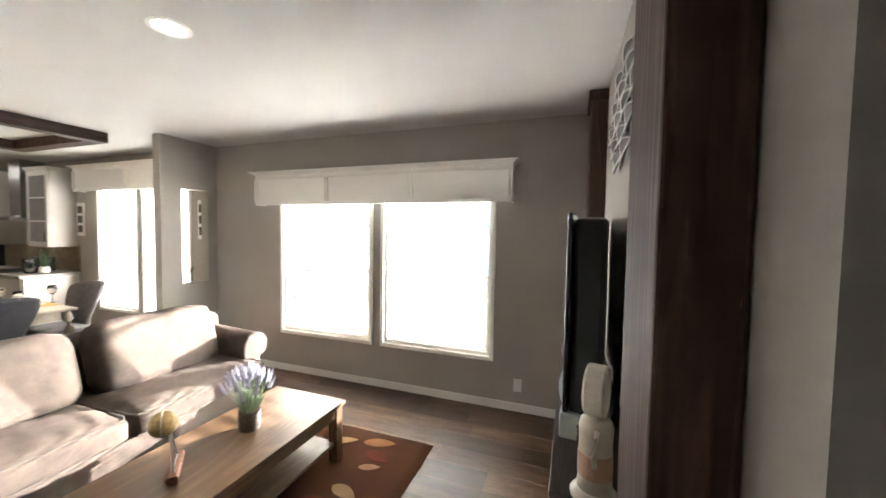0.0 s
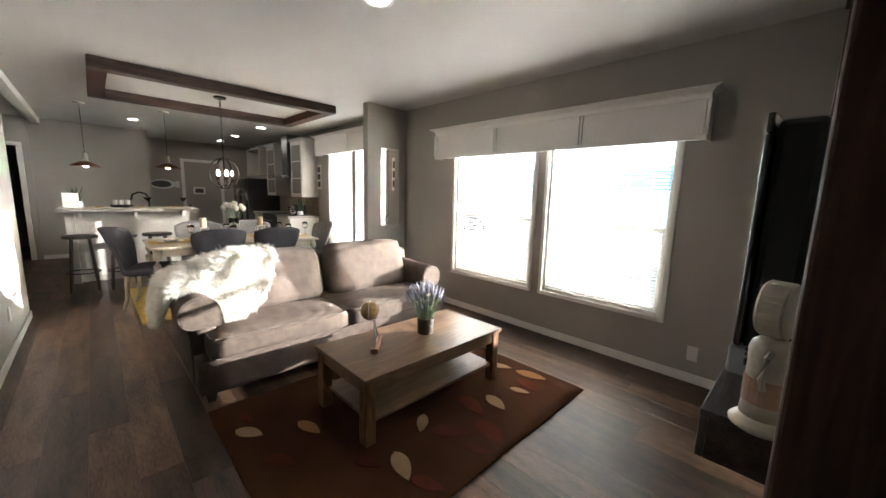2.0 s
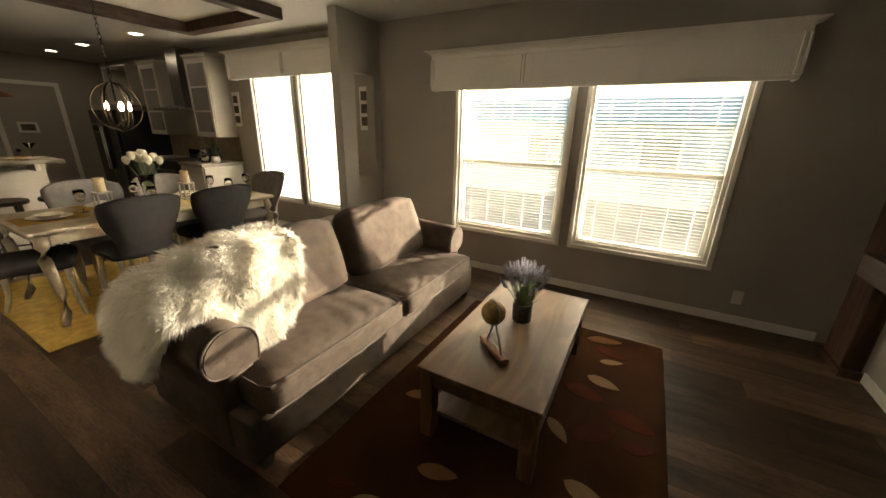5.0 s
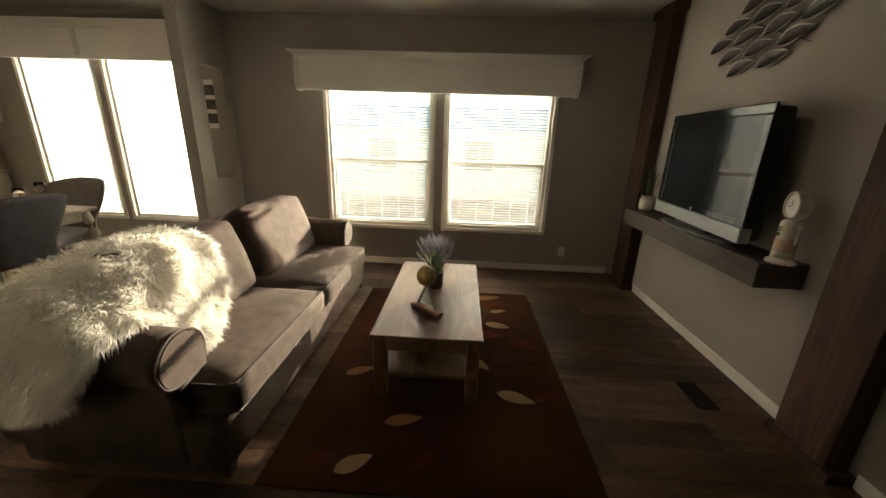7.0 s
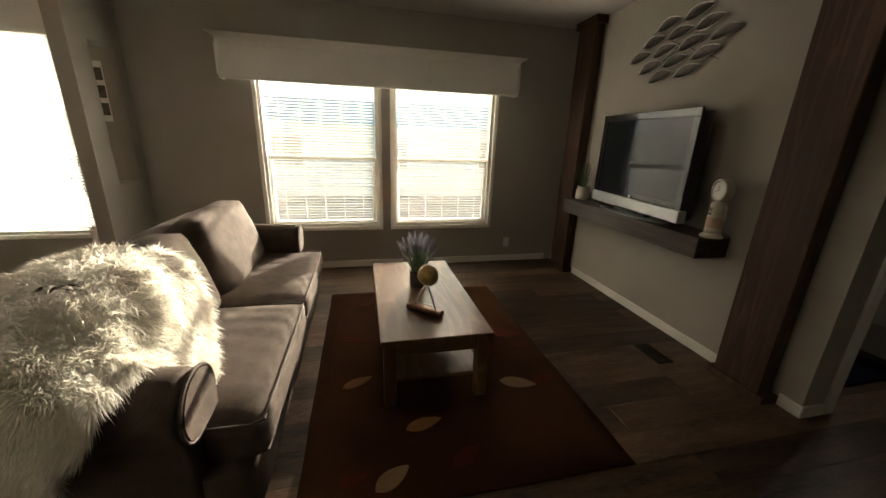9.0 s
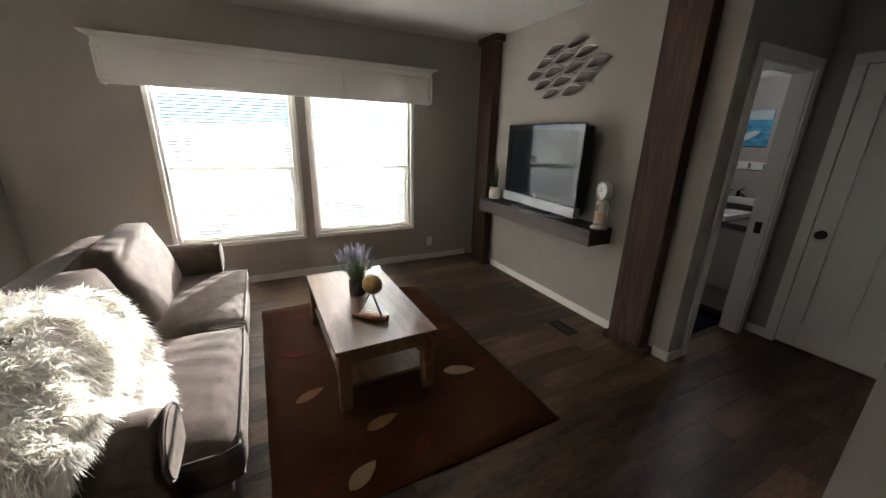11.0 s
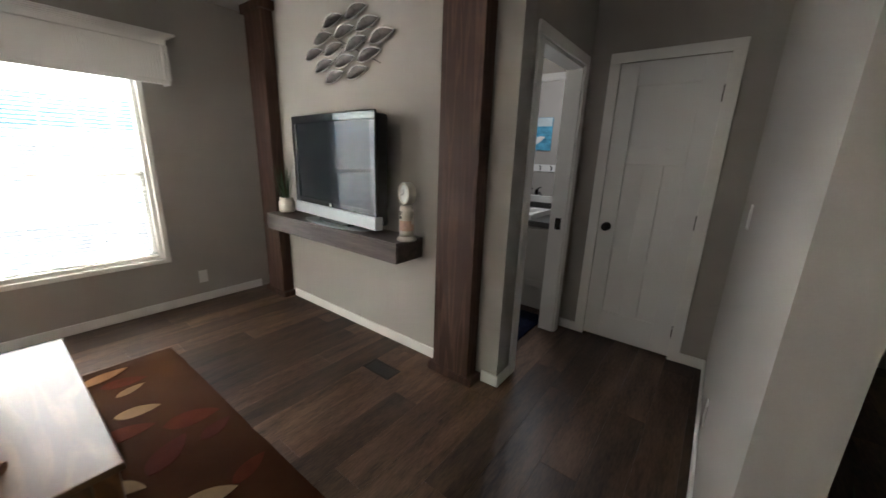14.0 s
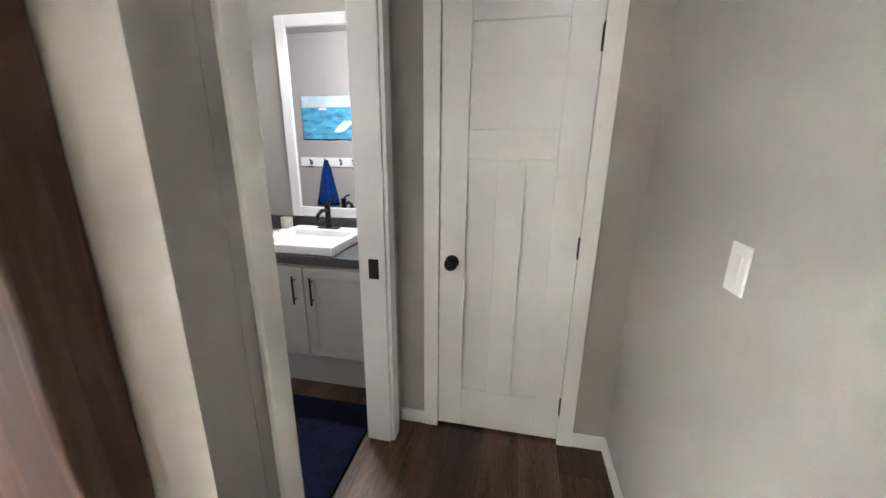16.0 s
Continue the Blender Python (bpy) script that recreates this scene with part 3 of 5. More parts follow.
def potted_blades(name, label, at, pot_r, pot_h, potmat, leafmat, n, height, spread, width, seed):
    """A pot with upright leaf blades, each a part."""
    rnd = random.Random(seed)
    t = thing(name, label, "plant", at)
    x, y, z = at
    part("pot", lathe([(pot_r * 0.85, 0), (pot_r, pot_h * 0.12), (pot_r, pot_h * 0.72), (pot_r * 0.8, pot_h * 0.8), (pot_r * 0.88, pot_h * 0.86), (pot_r * 0.88, pot_h), (pot_r * 0.76, pot_h), (pot_r * 0.74, pot_h * 0.9)], at, 24), potmat, t, smooth=True)
    part("soil", lathe([(pot_r * 0.74, pot_h * 0.86), (pot_r * 0.72, pot_h * 0.9)], at, 18), M["soil"], t)
    for k in range(n):
        a, r = 2 * math.pi * k / n + rnd.uniform(-0.4, 0.4), rnd.uniform(0.1, 0.6) * pot_r
        h, s = height * rnd.uniform(0.55, 1.0), spread * rnd.uniform(0.3, 1.0)
        bm = bmesh.new()
        blade((x + r * math.cos(a), y + r * math.sin(a), z + pot_h * 0.88), (x + (r + s) * math.cos(a), y + (r + s) * math.sin(a), z + pot_h + h), width, rnd.uniform(-0.08, 0.12), bm)
        part("leaf", bm, leafmat, t, smooth=True)
    return t


potted_blades("potted_grass", "dark spiky grass in a cream crock on the shelf", (-0.10, -0.63, 0.8575), 0.066, 0.13, M["cream"], M["leaf"], 34, 0.3, 0.11, 0.011, 3)

# ---- wall art ----
art = thing("wall_art", "pewter metal leaf cluster wall sculpture above the television", "wall art", (-0.02, -1.4, 2.1))
first = None
rnd = random.Random(5)
for y, z in ((-1.53, 2.29), (-1.28, 2.275), (-1.64, 2.2), (-1.40, 2.19), (-1.77, 2.11), (-1.16, 2.18), (-1.52, 2.1), (-1.28, 2.095), (-1.04, 2.09), (-1.65, 2.015), (-1.40, 2.005), (-1.16, 2.0), (-1.53, 1.92), (-1.28, 1.915)):
    if first is None:
        dish, rim = almond(0.24, 0.08, 0.022, 0.0036)
        first = part("metal_leaf", dish, M["leafmetal"], art, smooth=True)
        first.matrix_parent_inverse = Matrix()
        edge = part("leaf_rim", rim, M["nickel"], first, "bright raised rim", smooth=True)
        edge.matrix_parent_inverse = Matrix()
        o = first
    else:
        o = new("metal_leaf", first.data)
        o.parent = art
        r = new("leaf_rim", edge.data)
        r.parent = o
    o.matrix_basis = pose(-0.012 + 0.02, y + 1.4, z - 2.1, -10 + rnd.uniform(-3, 3), 0, 0)
for a, b in (((-1.75, 1.96), (-1.12, 2.25)), ((-1.68, 2.24), (-1.15, 1.97)), ((-1.6, 2.1), (-1.1, 2.1))):
    part("backing_rod", tube([(-0.004, a[0], a[1]), (-0.004, b[0], b[1])], 0.003, 6), M["leafmetal"], art)


# ---- small fittings on the walls ----
def plate(name, label, m, w=0.07, h=0.115, toggles=0, sockets=0):
    """A wall plate that faces local -y."""
    p = thing(name, label, "electrical fitting")
    part("cover", box(-w / 2, w / 2, -0.006, 0, -h / 2, h / 2, 0.002), M["plate_w"], p)
    for k in range(sockets):
        part("socket", box(-0.017, 0.017, -0.009, -0.006, -0.04 + 0.045 * k, -0.005 + 0.045 * k, 0.002), M["plate_w"], p)
    for k in range(toggles):
        part("rocker", box(-0.015, 0.015, -0.009, -0.006, -0.032, 0.032, 0.002), M["plate_w"], p)
    p.matrix_basis = m
    return p


plate("wall_outlet", "white duplex outlet low on the window wall", pose(-0.622, -0.001, 0.235), sockets=2)
plate("light_switch", "white rocker switch on the hall wall", pose(0.44, -3.789, 1.157, 0, 0, 180), toggles=1)
plate("wall_outlet", "white duplex outlet low on the hall wall", pose(0.12, -3.789, 0.27, 0, 0, 180), sockets=2)
plate("wall_outlet", "white duplex outlet on the dining side wall", pose(-4.6, -3.829, 0.33, 0, 0, 180), sockets=2)

vt = thing("floor_vent", "dark brown louvred floor register", "vent", (-0.33, -2.05, 0.0))
bm = box(-0.39, -0.27, -2.17, -2.155, 0, 0.005, 0.001)
box(-0.39, -0.27, -1.945, -1.93, 0, 0.005, 0.001, bm)
box(-0.39, -0.378, -2.155, -1.945, 0, 0.005, 0.001, bm)
box(-0.282, -0.27, -2.155, -1.945, 0, 0.005, 0.001, bm)
part("rim", bm, M["bronze"], vt)
# Thin black sheet stands in for the shade down in the duct.
part("well", box(-0.378, -0.282, -2.155, -1.945, 0.0002, 0.0012), M["black"], vt)
for k in range(14):
    y = -2.148 + k * 0.0152
    part("louvre", box(-0.378, -0.282, y, y + 0.004, 0.0012, 0.0042), M["bronze"], vt)

vt.location += Vector((-0.004, -0.03, 0.0))

# ---- sofa ----
def pillow(w, h, t, m, crown=0.5, bm=None, n=12):
    """A stuffed cushion w wide (y), h high (z), t thick (x), with pinched seams."""
    own = bmesh.new()
    grid = {}
    for s in (-1, 1):
        for i in range(n + 1):
            for j in range(n + 1):
                u, v = 2 * i / n - 1, 2 * j / n - 1
                rim = abs(u) == 1 or abs(v) == 1
                if rim and s == 1:
                    grid[s, i, j] = grid[-1, i, j]
                    continue
                puff = ((1 - u ** 8) * (1 - v ** 8)) ** crown * (0.86 + 0.14 * (1 - u * u) * (1 - v * v))
                rx = 1 - 0.10 * abs(v) ** 6
                rz = 1 - 0.12 * abs(u) ** 6
                wob = 0.012 * noise.noise(Vector((u * 2.1, v * 2.1, s * 3 + w)))
                grid[s, i, j] = own.verts.new((s * t / 2 * (0.12 * (not rim) + 0.88 * puff) + wob * puff, u * w / 2 * rx, v * h / 2 * rz))
    for s in (-1, 1):
        for i in range(n):
            for j in range(n):
                q = (grid[s, i, j], grid[s, i + 1, j], grid[s, i + 1, j + 1], grid[s, i, j + 1])
                own.faces.new(q if s == 1 else q[::-1])
    bmesh.ops.transform(own, matrix=m, verts=own.verts)
    return merge(own, bm)


def soft_box(x0, x1, y0, y1, z0, z1, r, crown=0.02, n=10):
    """An upholstered block: rounded edges, crowned top and slightly bowed front."""
    bm = bmesh.new()
    bmesh.ops.create_cube(bm, size=2)
    bmesh.ops.subdivide_edges(bm, edges=bm.edges[:], cuts=n, use_grid_fill=True)
    c = Vector(((x0 + x1) / 2, (y0 + y1) / 2, (z0 + z1) / 2))
    hx, hy, hz = (x1 - x0) / 2, (y1 - y0) / 2, (z1 - z0) / 2
    for v in bm.verts:
        p = Vector((v.co.x * hx, v.co.y * hy, v.co.z * hz))
        q = Vector((max(-hx + r, min(hx - r, p.x)), max(-hy + r, min(hy - r, p.y)), max(-hz + r, min(hz - r, p.z))))
        d = p - q
        if d.length > 1e-6:
            p = q + d.normalized() * r
        k = (1 - v.co.x ** 4) * (1 - v.co.y ** 4)
        if v.co.z > 0:
            p.z += crown * k * v.co.z
        p += 0.004 * Vector((noise.noise(p * 6), noise.noise(p * 6 + Vector((5, 0, 0))), noise.noise(p * 6 + Vector((0, 7, 0)))))
        v.co = c + p
    return bm


so = thing("sofa", "taupe chenille two-cushion sofa with rolled arms", "sofa", (-3.1, -1.8, 0))
part("base", soft_box(-3.56, -2.70, -2.865, -0.67, 0.055, 0.305, 0.02, 0), M["sofa"], so, smooth=True)
part("back", soft_box(-3.66, -3.36, -2.88, -0.66, 0.12, 0.80, 0.08, 0.01), M["sofa"], so, smooth=True)


def arm(ym, out, top):
    """A rolled sofa arm that runs along x; out is +1 or -1, the side it rolls to."""
    prof = []
    for k in range(21):
        a = -0.62 * math.pi + 1.42 * math.pi * k / 20
        prof.append((0.02 * out + out * 0.115 * math.sin(a), top - 0.115 + 0.115 * math.cos(a)))
    prof = [(out * -0.075, 0.1)] + [(out * -0.085, 0.40)] + [(p[0], p[1]) for p in prof[5:]] + [(out * 0.075, 0.42), (out * 0.07, 0.1)]
    bm = bmesh.new()
    xs = [-3.52, -3.35, -3.15, -2.99, -2.875, -2.845]
    rings = []
    for i, x in enumerate(xs):
        s = 0.965 if i == len(xs) - 1 else 1.0
        lift = 0.03 * (1 - (x + 3.52) / 0.72)
        rings.append([bm.verts.new((x, ym + p[0] * s, 0.1 + (p[1] + (lift if p[1] > 0.3 else 0) - 0.1) * (s * 0.5 + 0.5))) for p in prof])
    for a, b in zip(rings, rings[1:]):
        for k in range(len(prof)):
            bm.faces.new((a[k], a[(k + 1) % len(prof)], b[(k + 1) % len(prof)], b[k]))
    bm.faces.new(rings[0]), bm.faces.new(rings[-1][::-1])
    a = part("arm", bm, M["sofa"], so, smooth=True)
    shape = [(-0.112, top - 0.205), (-0.118, top - 0.16), (-0.119, top - 0.125)]
    shape += [(-0.119 * math.cos(math.pi * k / 14) + 0.004 * k / 14, top - 0.118 + 0.118 * math.sin(math.pi * k / 14)) for k in range(1, 15)]
    shape += [(0.118, top - 0.15), (0.104, top - 0.18), (0.082, top - 0.2), (0.05, top - 0.21), (-0.04, top - 0.212)]
    loop = [(-2.847, ym + out * (o + 0.012), z) for o, z in shape]
    if out < 0:
        loop.reverse()
    bm = bmesh.new()
    bm.faces.new([bm.verts.new((-2.84, y, z)) for x, y, z in loop])
    face = bm.faces[:]
    r = bmesh.ops.extrude_face_region(bm, geom=face)
    bmesh.ops.translate(bm, vec=(0.016, 0, 0), verts=[v for v in r["geom"] if isinstance(v, bmesh.types.BMVert)])
    bmesh.ops.bevel(bm, geom=[e for e in bm.edges if all(v.co.x > -2.83 for v in e.verts)], offset=0.008, segments=2, affect="EDGES")
    part("arm_panel", bm, M["sofa"], a)
    part("piping", tube([(-2.831, y, z) for x, y, z in loop], 0.0055, 6, closed=True), M["pipe"], a)


arm(-2.80, -1, 0.69)
arm(-0.77, 1, 0.66)
for y0, y1 in ((-2.80, -1.815), (-1.805, -0.80)):
    cu = part("seat_cushion", soft_box(-3.36, -2.65, y0, y1, 0.29, 0.45, 0.045, 0.022), M["sofa"], so, smooth=True)
    for z in (0.441, 0.306):
        part("piping", tube([(-2.84, y0 + 0.012, z), (-2.71, y0 + 0.01, z), (-2.664, y0 + 0.03, z), (-2.661, (y0 + y1) / 2, z), (-2.664, y1 - 0.03, z), (-2.71, y1 - 0.01, z), (-2.84, y1 - 0.012, z)], 0.005, 6), M["pipe"], cu)
for y, w, tilt, h in ((-2.24, 0.92, 19, 0.52), (-1.29, 0.93, 19, 0.54)):
    part("back_cushion", pillow(w, h, 0.27, pose(-3.25, y, 0.66, 0, -tilt, 0), 0.36), M["sofa"], so, smooth=True)
for x, y in ((-3.56, -2.79), (-2.74, -2.80), (-3.56, -0.76), (-2.74, -0.74)):
    bm = box(x - 0.035, x + 0.035, y - 0.035, y + 0.035, 0.0, 0.07, 0.006)
    for v in bm.verts:
        if v.co.z < 0.04:
            v.co.x, v.co.y = x + (v.co.x - x) * 0.65, y + (v.co.y - y) * 0.65
    part("foot", bm, M["darkwood"], so, "dark tapered wooden foot")

# ---- fur throw ----
def lerp_line(pts, u):
    k = min(int(u * (len(pts) - 1)), len(pts) - 2)
    f = u * (len(pts) - 1) - k
    return [a + (b - a) * f for a, b in zip(pts[k], pts[k + 1])]


FUR_ROWS = [[(-2.93, -2.51, 0.5), (-2.93, -2.65, 0.5), (-2.97, -2.72, 0.66), (-2.99, -2.8, 0.728), (-3.02, -2.93, 0.7), (-3.03, -2.965, 0.62), (-3.05, -2.97, 0.58)],
            [(-2.97, -2.37, 0.62), (-2.97, -2.58, 0.64), (-3.04, -2.7, 0.724), (-3.09, -2.81, 0.751), (-3.12, -2.94, 0.724), (-3.15, -2.975, 0.6), (-3.17, -2.98, 0.5)],
            [(-3.0, -2.3, 0.779), (-3.01, -2.5, 0.802), (-3.11, -2.7, 0.794), (-3.18, -2.83, 0.779), (-3.21, -2.95, 0.739), (-3.24, -2.98, 0.6), (-3.25, -2.985, 0.47)],
            [(-3.12, -2.25, 0.889), (-3.14, -2.46, 0.912), (-3.22, -2.66, 0.873), (-3.28, -2.83, 0.802), (-3.31, -2.95, 0.747), (-3.33, -2.98, 0.61), (-3.34, -2.985, 0.48)],
            [(-3.32, -2.21, 0.912), (-3.33, -2.44, 0.928), (-3.36, -2.66, 0.881), (-3.39, -2.83, 0.802), (-3.4, -2.95, 0.739), (-3.41, -2.975, 0.63), (-3.42, -2.98, 0.53)],
            [(-3.56, -2.22, 0.841), (-3.56, -2.44, 0.849), (-3.55, -2.66, 0.826), (-3.52, -2.83, 0.779), (-3.5, -2.93, 0.724), (-3.49, -2.955, 0.65), (-3.48, -2.96, 0.58)],
            [(-3.69, -2.25, 0.731), (-3.69, -2.44, 0.724), (-3.68, -2.66, 0.716), (-3.62, -2.83, 0.7), (-3.58, -2.91, 0.68), (-3.56, -2.93, 0.65), (-3.54, -2.93, 0.62)]]


def fur_at(s, t):
    a = [lerp_line(r, s) for r in FUR_ROWS]
    p = Vector(lerp_line(a, t))
    return p + Vector((0, 0, 0.012 * noise.noise(p * 7)))


throw = thing("fur_throw", "ivory long-pile faux fur throw draped over the sofa arm", "throw", (-3.3, -2.6, 0.8))
bm = bmesh.new()
NS, NT = 30, 30
g = [[bm.verts.new(fur_at(i / NS, j / NT)) for j in range(NT + 1)] for i in range(NS + 1)]
for i in range(NS):
    for j in range(NT):
        bm.faces.new((g[i][j], g[i + 1][j], g[i + 1][j + 1], g[i][j + 1]))
bmesh.ops.recalc_face_normals(bm, faces=bm.faces[:])
bmesh.ops.solidify(bm, geom=bm.faces[:], thickness=0.015)
part("backing", bm, M["fur"], throw, smooth=True)
rnd = random.Random(11)
verts, faces = [], []
for k in range(34000):
    s, t = rnd.random(), rnd.random()
    if k % 6 == 0:
        s = rnd.choice((0.0, 1.0, 1.0))
    elif k % 11 == 0:
        t = 0.0
    p = fur_at(s, t)
    ds, dt = fur_at(min(s + 0.02, 1), t) - fur_at(max(s - 0.02, 0), t), fur_at(s, min(t + 0.02, 1)) - fur_at(s, max(t - 0.02, 0))
    nrm = ds.cross(dt)
    nrm.normalize()
    mid = Vector((-3.3, -2.45, 0.5))
    if nrm.dot(p - mid) < 0:
        nrm = -nrm
    clump = noise.noise_vector(p * 11) * 0.75
    way = nrm * 0.55 + Vector((0, -0.12, -0.4)) + clump + Vector((rnd.uniform(-1, 1), rnd.uniform(-1, 1), rnd.uniform(-1, 1))) * 0.28
    way.normalize()
    ln = rnd.uniform(0.04, 0.08)
    side = way.cross(Vector((rnd.uniform(-1, 1), rnd.uniform(-1, 1), rnd.uniform(-1, 1)))).normalized() * rnd.uniform(0.0013, 0.0026)
    m1 = p + way * ln * 0.5
    m2 = p + way * ln + Vector((0, -0.004, -0.018))
    b = len(verts)
    verts += [p - side, p + side, m1 - side * 0.9, m1 + side * 0.9, m2]
    faces += [(b, b + 1, b + 3, b + 2), (b + 2, b + 3, b + 4)]
me = bpy.data.meshes.new("pile")
me.from_pydata([tuple(v) for v in verts], [], faces)
me.materials.append(M["fur"])
pile = new("fur_nap", me)
pile.parent = throw
pile.matrix_parent_inverse = throw.matrix_basis.inverted()
tagged(pile, kind="stuff")

# ---- coffee table and rug ----
rg = thing("area_rug", "rust wool area rug with scattered leaf shapes", "rug", (-1.86, -1.8, 0))
part("pile_field", soft_box(-2.60, -1.12, -2.85, -0.76, 0.0, 0.012, 0.005, 0.0, 16), M["rug"], rg, smooth=True)
for mt, wd, a, b in (("rug_red", 0.42, (-2.44, -2.72), (-2.31, -2.68)), ("rug_cream", 0.5, (-2.29, -2.77), (-2.14, -2.67)), ("rug_tan", 0.42, (-2.13, -2.47), (-1.94, -2.42)),
                     ("rug_dark", 0.45, (-1.64, -2.38), (-1.49, -2.31)), ("rug_cream", 0.45, (-1.53, -2.19), (-1.32, -2.26)), ("rug_red", 0.45, (-1.33, -2.24), (-1.16, -2.17)),
                     ("rug_cream", 0.42, (-1.68, -1.85), (-1.56, -1.98)), ("rug_dark", 0.5, (-1.54, -1.92), (-1.35, -1.76)), ("rug_red", 0.55, (-1.41, -1.63), (-1.17, -1.70)),
                     ("rug_dark", 0.5, (-1.32, -1.87), (-1.16, -1.80)), ("rug_cream", 0.5, (-1.55, -1.37), (-1.36, -1.42)), ("rug_red", 0.5, (-1.66, -1.52), (-1.42, -1.57)),
                     ("rug_cream", 0.42, (-1.50, -1.17), (-1.36, -1.12)), ("rug_tan", 0.42, (-1.62, -0.91), (-1.38, -0.85)), ("rug_cream", 0.4, (-1.86, -0.99), (-1.67, -0.90)),
                     ("rug_red", 0.5, (-1.54, -1.0), (-1.33, -1.06)), ("rug_red", 0.45, (-2.50, -1.54), (-2.30, -1.62)), ("rug_tan", 0.4, (-2.45, -2.10), (-2.28, -2.02)),
                     ("rug_red", 0.45, (-1.95, -2.72), (-1.80, -2.62)), ("rug_dark", 0.45, (-2.36, -1.05), (-2.2, -0.95)), ("rug_tan", 0.42, (-1.98, -1.45), (-1.83, -1.36))):
    a, b = Vector((*a, 0.0)), Vector((*b, 0.0))
    d = b - a
    n = Vector((-d.y, d.x, 0)) * wd * 0.5
    top, bot = [], []
    for k in range(11):
        u = k / 10
        w = math.sin(math.pi * u ** 0.8) ** 0.8
        top.append(a + d * u + n * w)
        bot.append(a + d * u - n * w * 0.9)
    ring = top + bot[-2:0:-1]
    bm = bmesh.new()
    lo = [bm.verts.new((p.x, p.y, 0.0115)) for p in ring]
    hi = [bm.verts.new((p.x, p.y, 0.0145)) for p in ring]
    bm.faces.new(hi)
    for k in range(len(ring)):
        bm.faces.new((lo[k], lo[(k + 1) % len(ring)], hi[(k + 1) % len(ring)], hi[k]))
    part("leaf_motif", bm, M[mt], rg)

ct = thing("coffee_table", "sand-washed wooden coffee table with a lower shelf", "table", (-1.92, -1.7, 0.0125))
part("tabletop", box(-2.22, -1.62, -2.295, -1.10, 0.392, 0.418, 0.004), M["oak"], ct)
part("shelf", box(-2.185, -1.655, -2.24, -1.16, 0.13, 0.152, 0.003), M["oak"], ct)
for x in (-2.172, -1.668):
    for y in (-2.25, -1.145):
        bm = box(x - 0.034, x + 0.034, y - 0.034, y + 0.034, 0.0125, 0.3915, 0.006)
        for v in bm.verts:
            v.co += 0.003 * noise.noise_vector(v.co * 9)
        part("leg", bm, M["oak_v"], ct)
for y in (-2.262, -1.133):
    part("apron", box(-2.137, -1.703, y - 0.011, y + 0.011, 0.315, 0.3915, 0.003), M["oak"], ct)
for x in (-2.184, -1.656):
    part("apron", box(x - 0.011, x + 0.011, -2.215, -1.18, 0.315, 0.3915, 0.003), M["oak"], ct)

ct.location += Vector((-0.018, -0.012, 0.0))

lv = thing("lavender_pot", "artificial lavender in a dark bark-covered pot", "plant", (-1.945, -1.615, 0.4185))
c = (-1.945, -1.615, 0.4185)
part("pot", lathe([(0.052, 0), (0.056, 0.004), (0.058, 0.06), (0.06, 0.112), (0.053, 0.114), (0.052, 0.1)], c, 28), M["bark"], lv, smooth=True)
part("moss", lathe([(0.052, 0.098), (0.04, 0.108), (0.012, 0.112)], c, 18), M["soil"], lv)
bmL = bmesh.new()
rnd = random.Random(21)
for k in range(150):
    a, r = rnd.uniform(0, 6.28), rnd.uniform(0, 0.04)
    h, s = rnd.uniform(0.06, 0.17), rnd.uniform(0.02, 0.09)
    blade((c[0] + r * math.cos(a), c[1] + r * math.sin(a), c[2] + 0.1), (c[0] + (r + s) * math.cos(a), c[1] + (r + s) * math.sin(a), c[2] + 0.11 + h), 0.011, rnd.uniform(-0.1, 0.2), bmL, 3)
tagged(part("foliage", bmL, M["leafpale"], lv, smooth=True), kind="stuff")
for k in range(34):
    a, s = 2.4 * k, 0.125 * math.sqrt((k + 0.5) / 34)
    h = 0.235 - 0.8 * s * s / 0.13 + rnd.uniform(-0.02, 0.02)
    p0 = Vector((c[0] + 0.3 * s * math.cos(a), c[1] + 0.3 * s * math.sin(a), c[2] + 0.1))
    p1 = Vector((c[0] + s * math.cos(a), c[1] + s * math.sin(a), c[2] + 0.1 + h))
    stem = part("stem", tube([p0, p0.lerp(p1, 0.5) + Vector((0, 0, 0.012)), p1], 0.0016, 5), M["leafpale"], lv)
    d = (p1 - p0).normalized()
    bm = bmesh.new()
    for q in range(7):
        cc = p1 + d * (0.011 * q - 0.012)
        rr = 0.0105 * (1 - 0.09 * q)
        for w in range(4):
            an = w * 1.57 + q * 0.8
            bmesh.ops.create_icosphere(bm, subdivisions=1, radius=rr * 0.7, matrix=Matrix.Translation(cc + Vector((math.cos(an), math.sin(an), 0)) * rr * 0.7))
    part("flower_spike", bm, M["lavender"], stem)

gl = thing("globe_ornament", "small antique gold globe on a metal stand and log base", "ornament", (-1.94, -2.03, 0.4185))
a, b = Vector((-2.03, -1.955, 0.438)), Vector((-1.855, -2.105, 0.438))
d = (b - a).normalized()
bm = bmesh.new()
side = Vector((-d.y, d.x, 0))
prof = [(math.cos(u) * 0.024, math.sin(u) * 0.021) for u in [0.35 + k * (2 * math.pi - 0.1) / 13 for k in range(13)]]
prof = [(px, max(-0.0195, min(0.014, pz))) for px, pz in prof]
r0 = [bm.verts.new(a + side * px + Vector((0, 0, pz))) for px, pz in prof]
r1 = [bm.verts.new(b + side * px + Vector((0, 0, pz))) for px, pz in prof]
for k in range(13):
    bm.faces.new((r0[k], r0[(k + 1) % 13], r1[(k + 1) % 13], r1[k]))
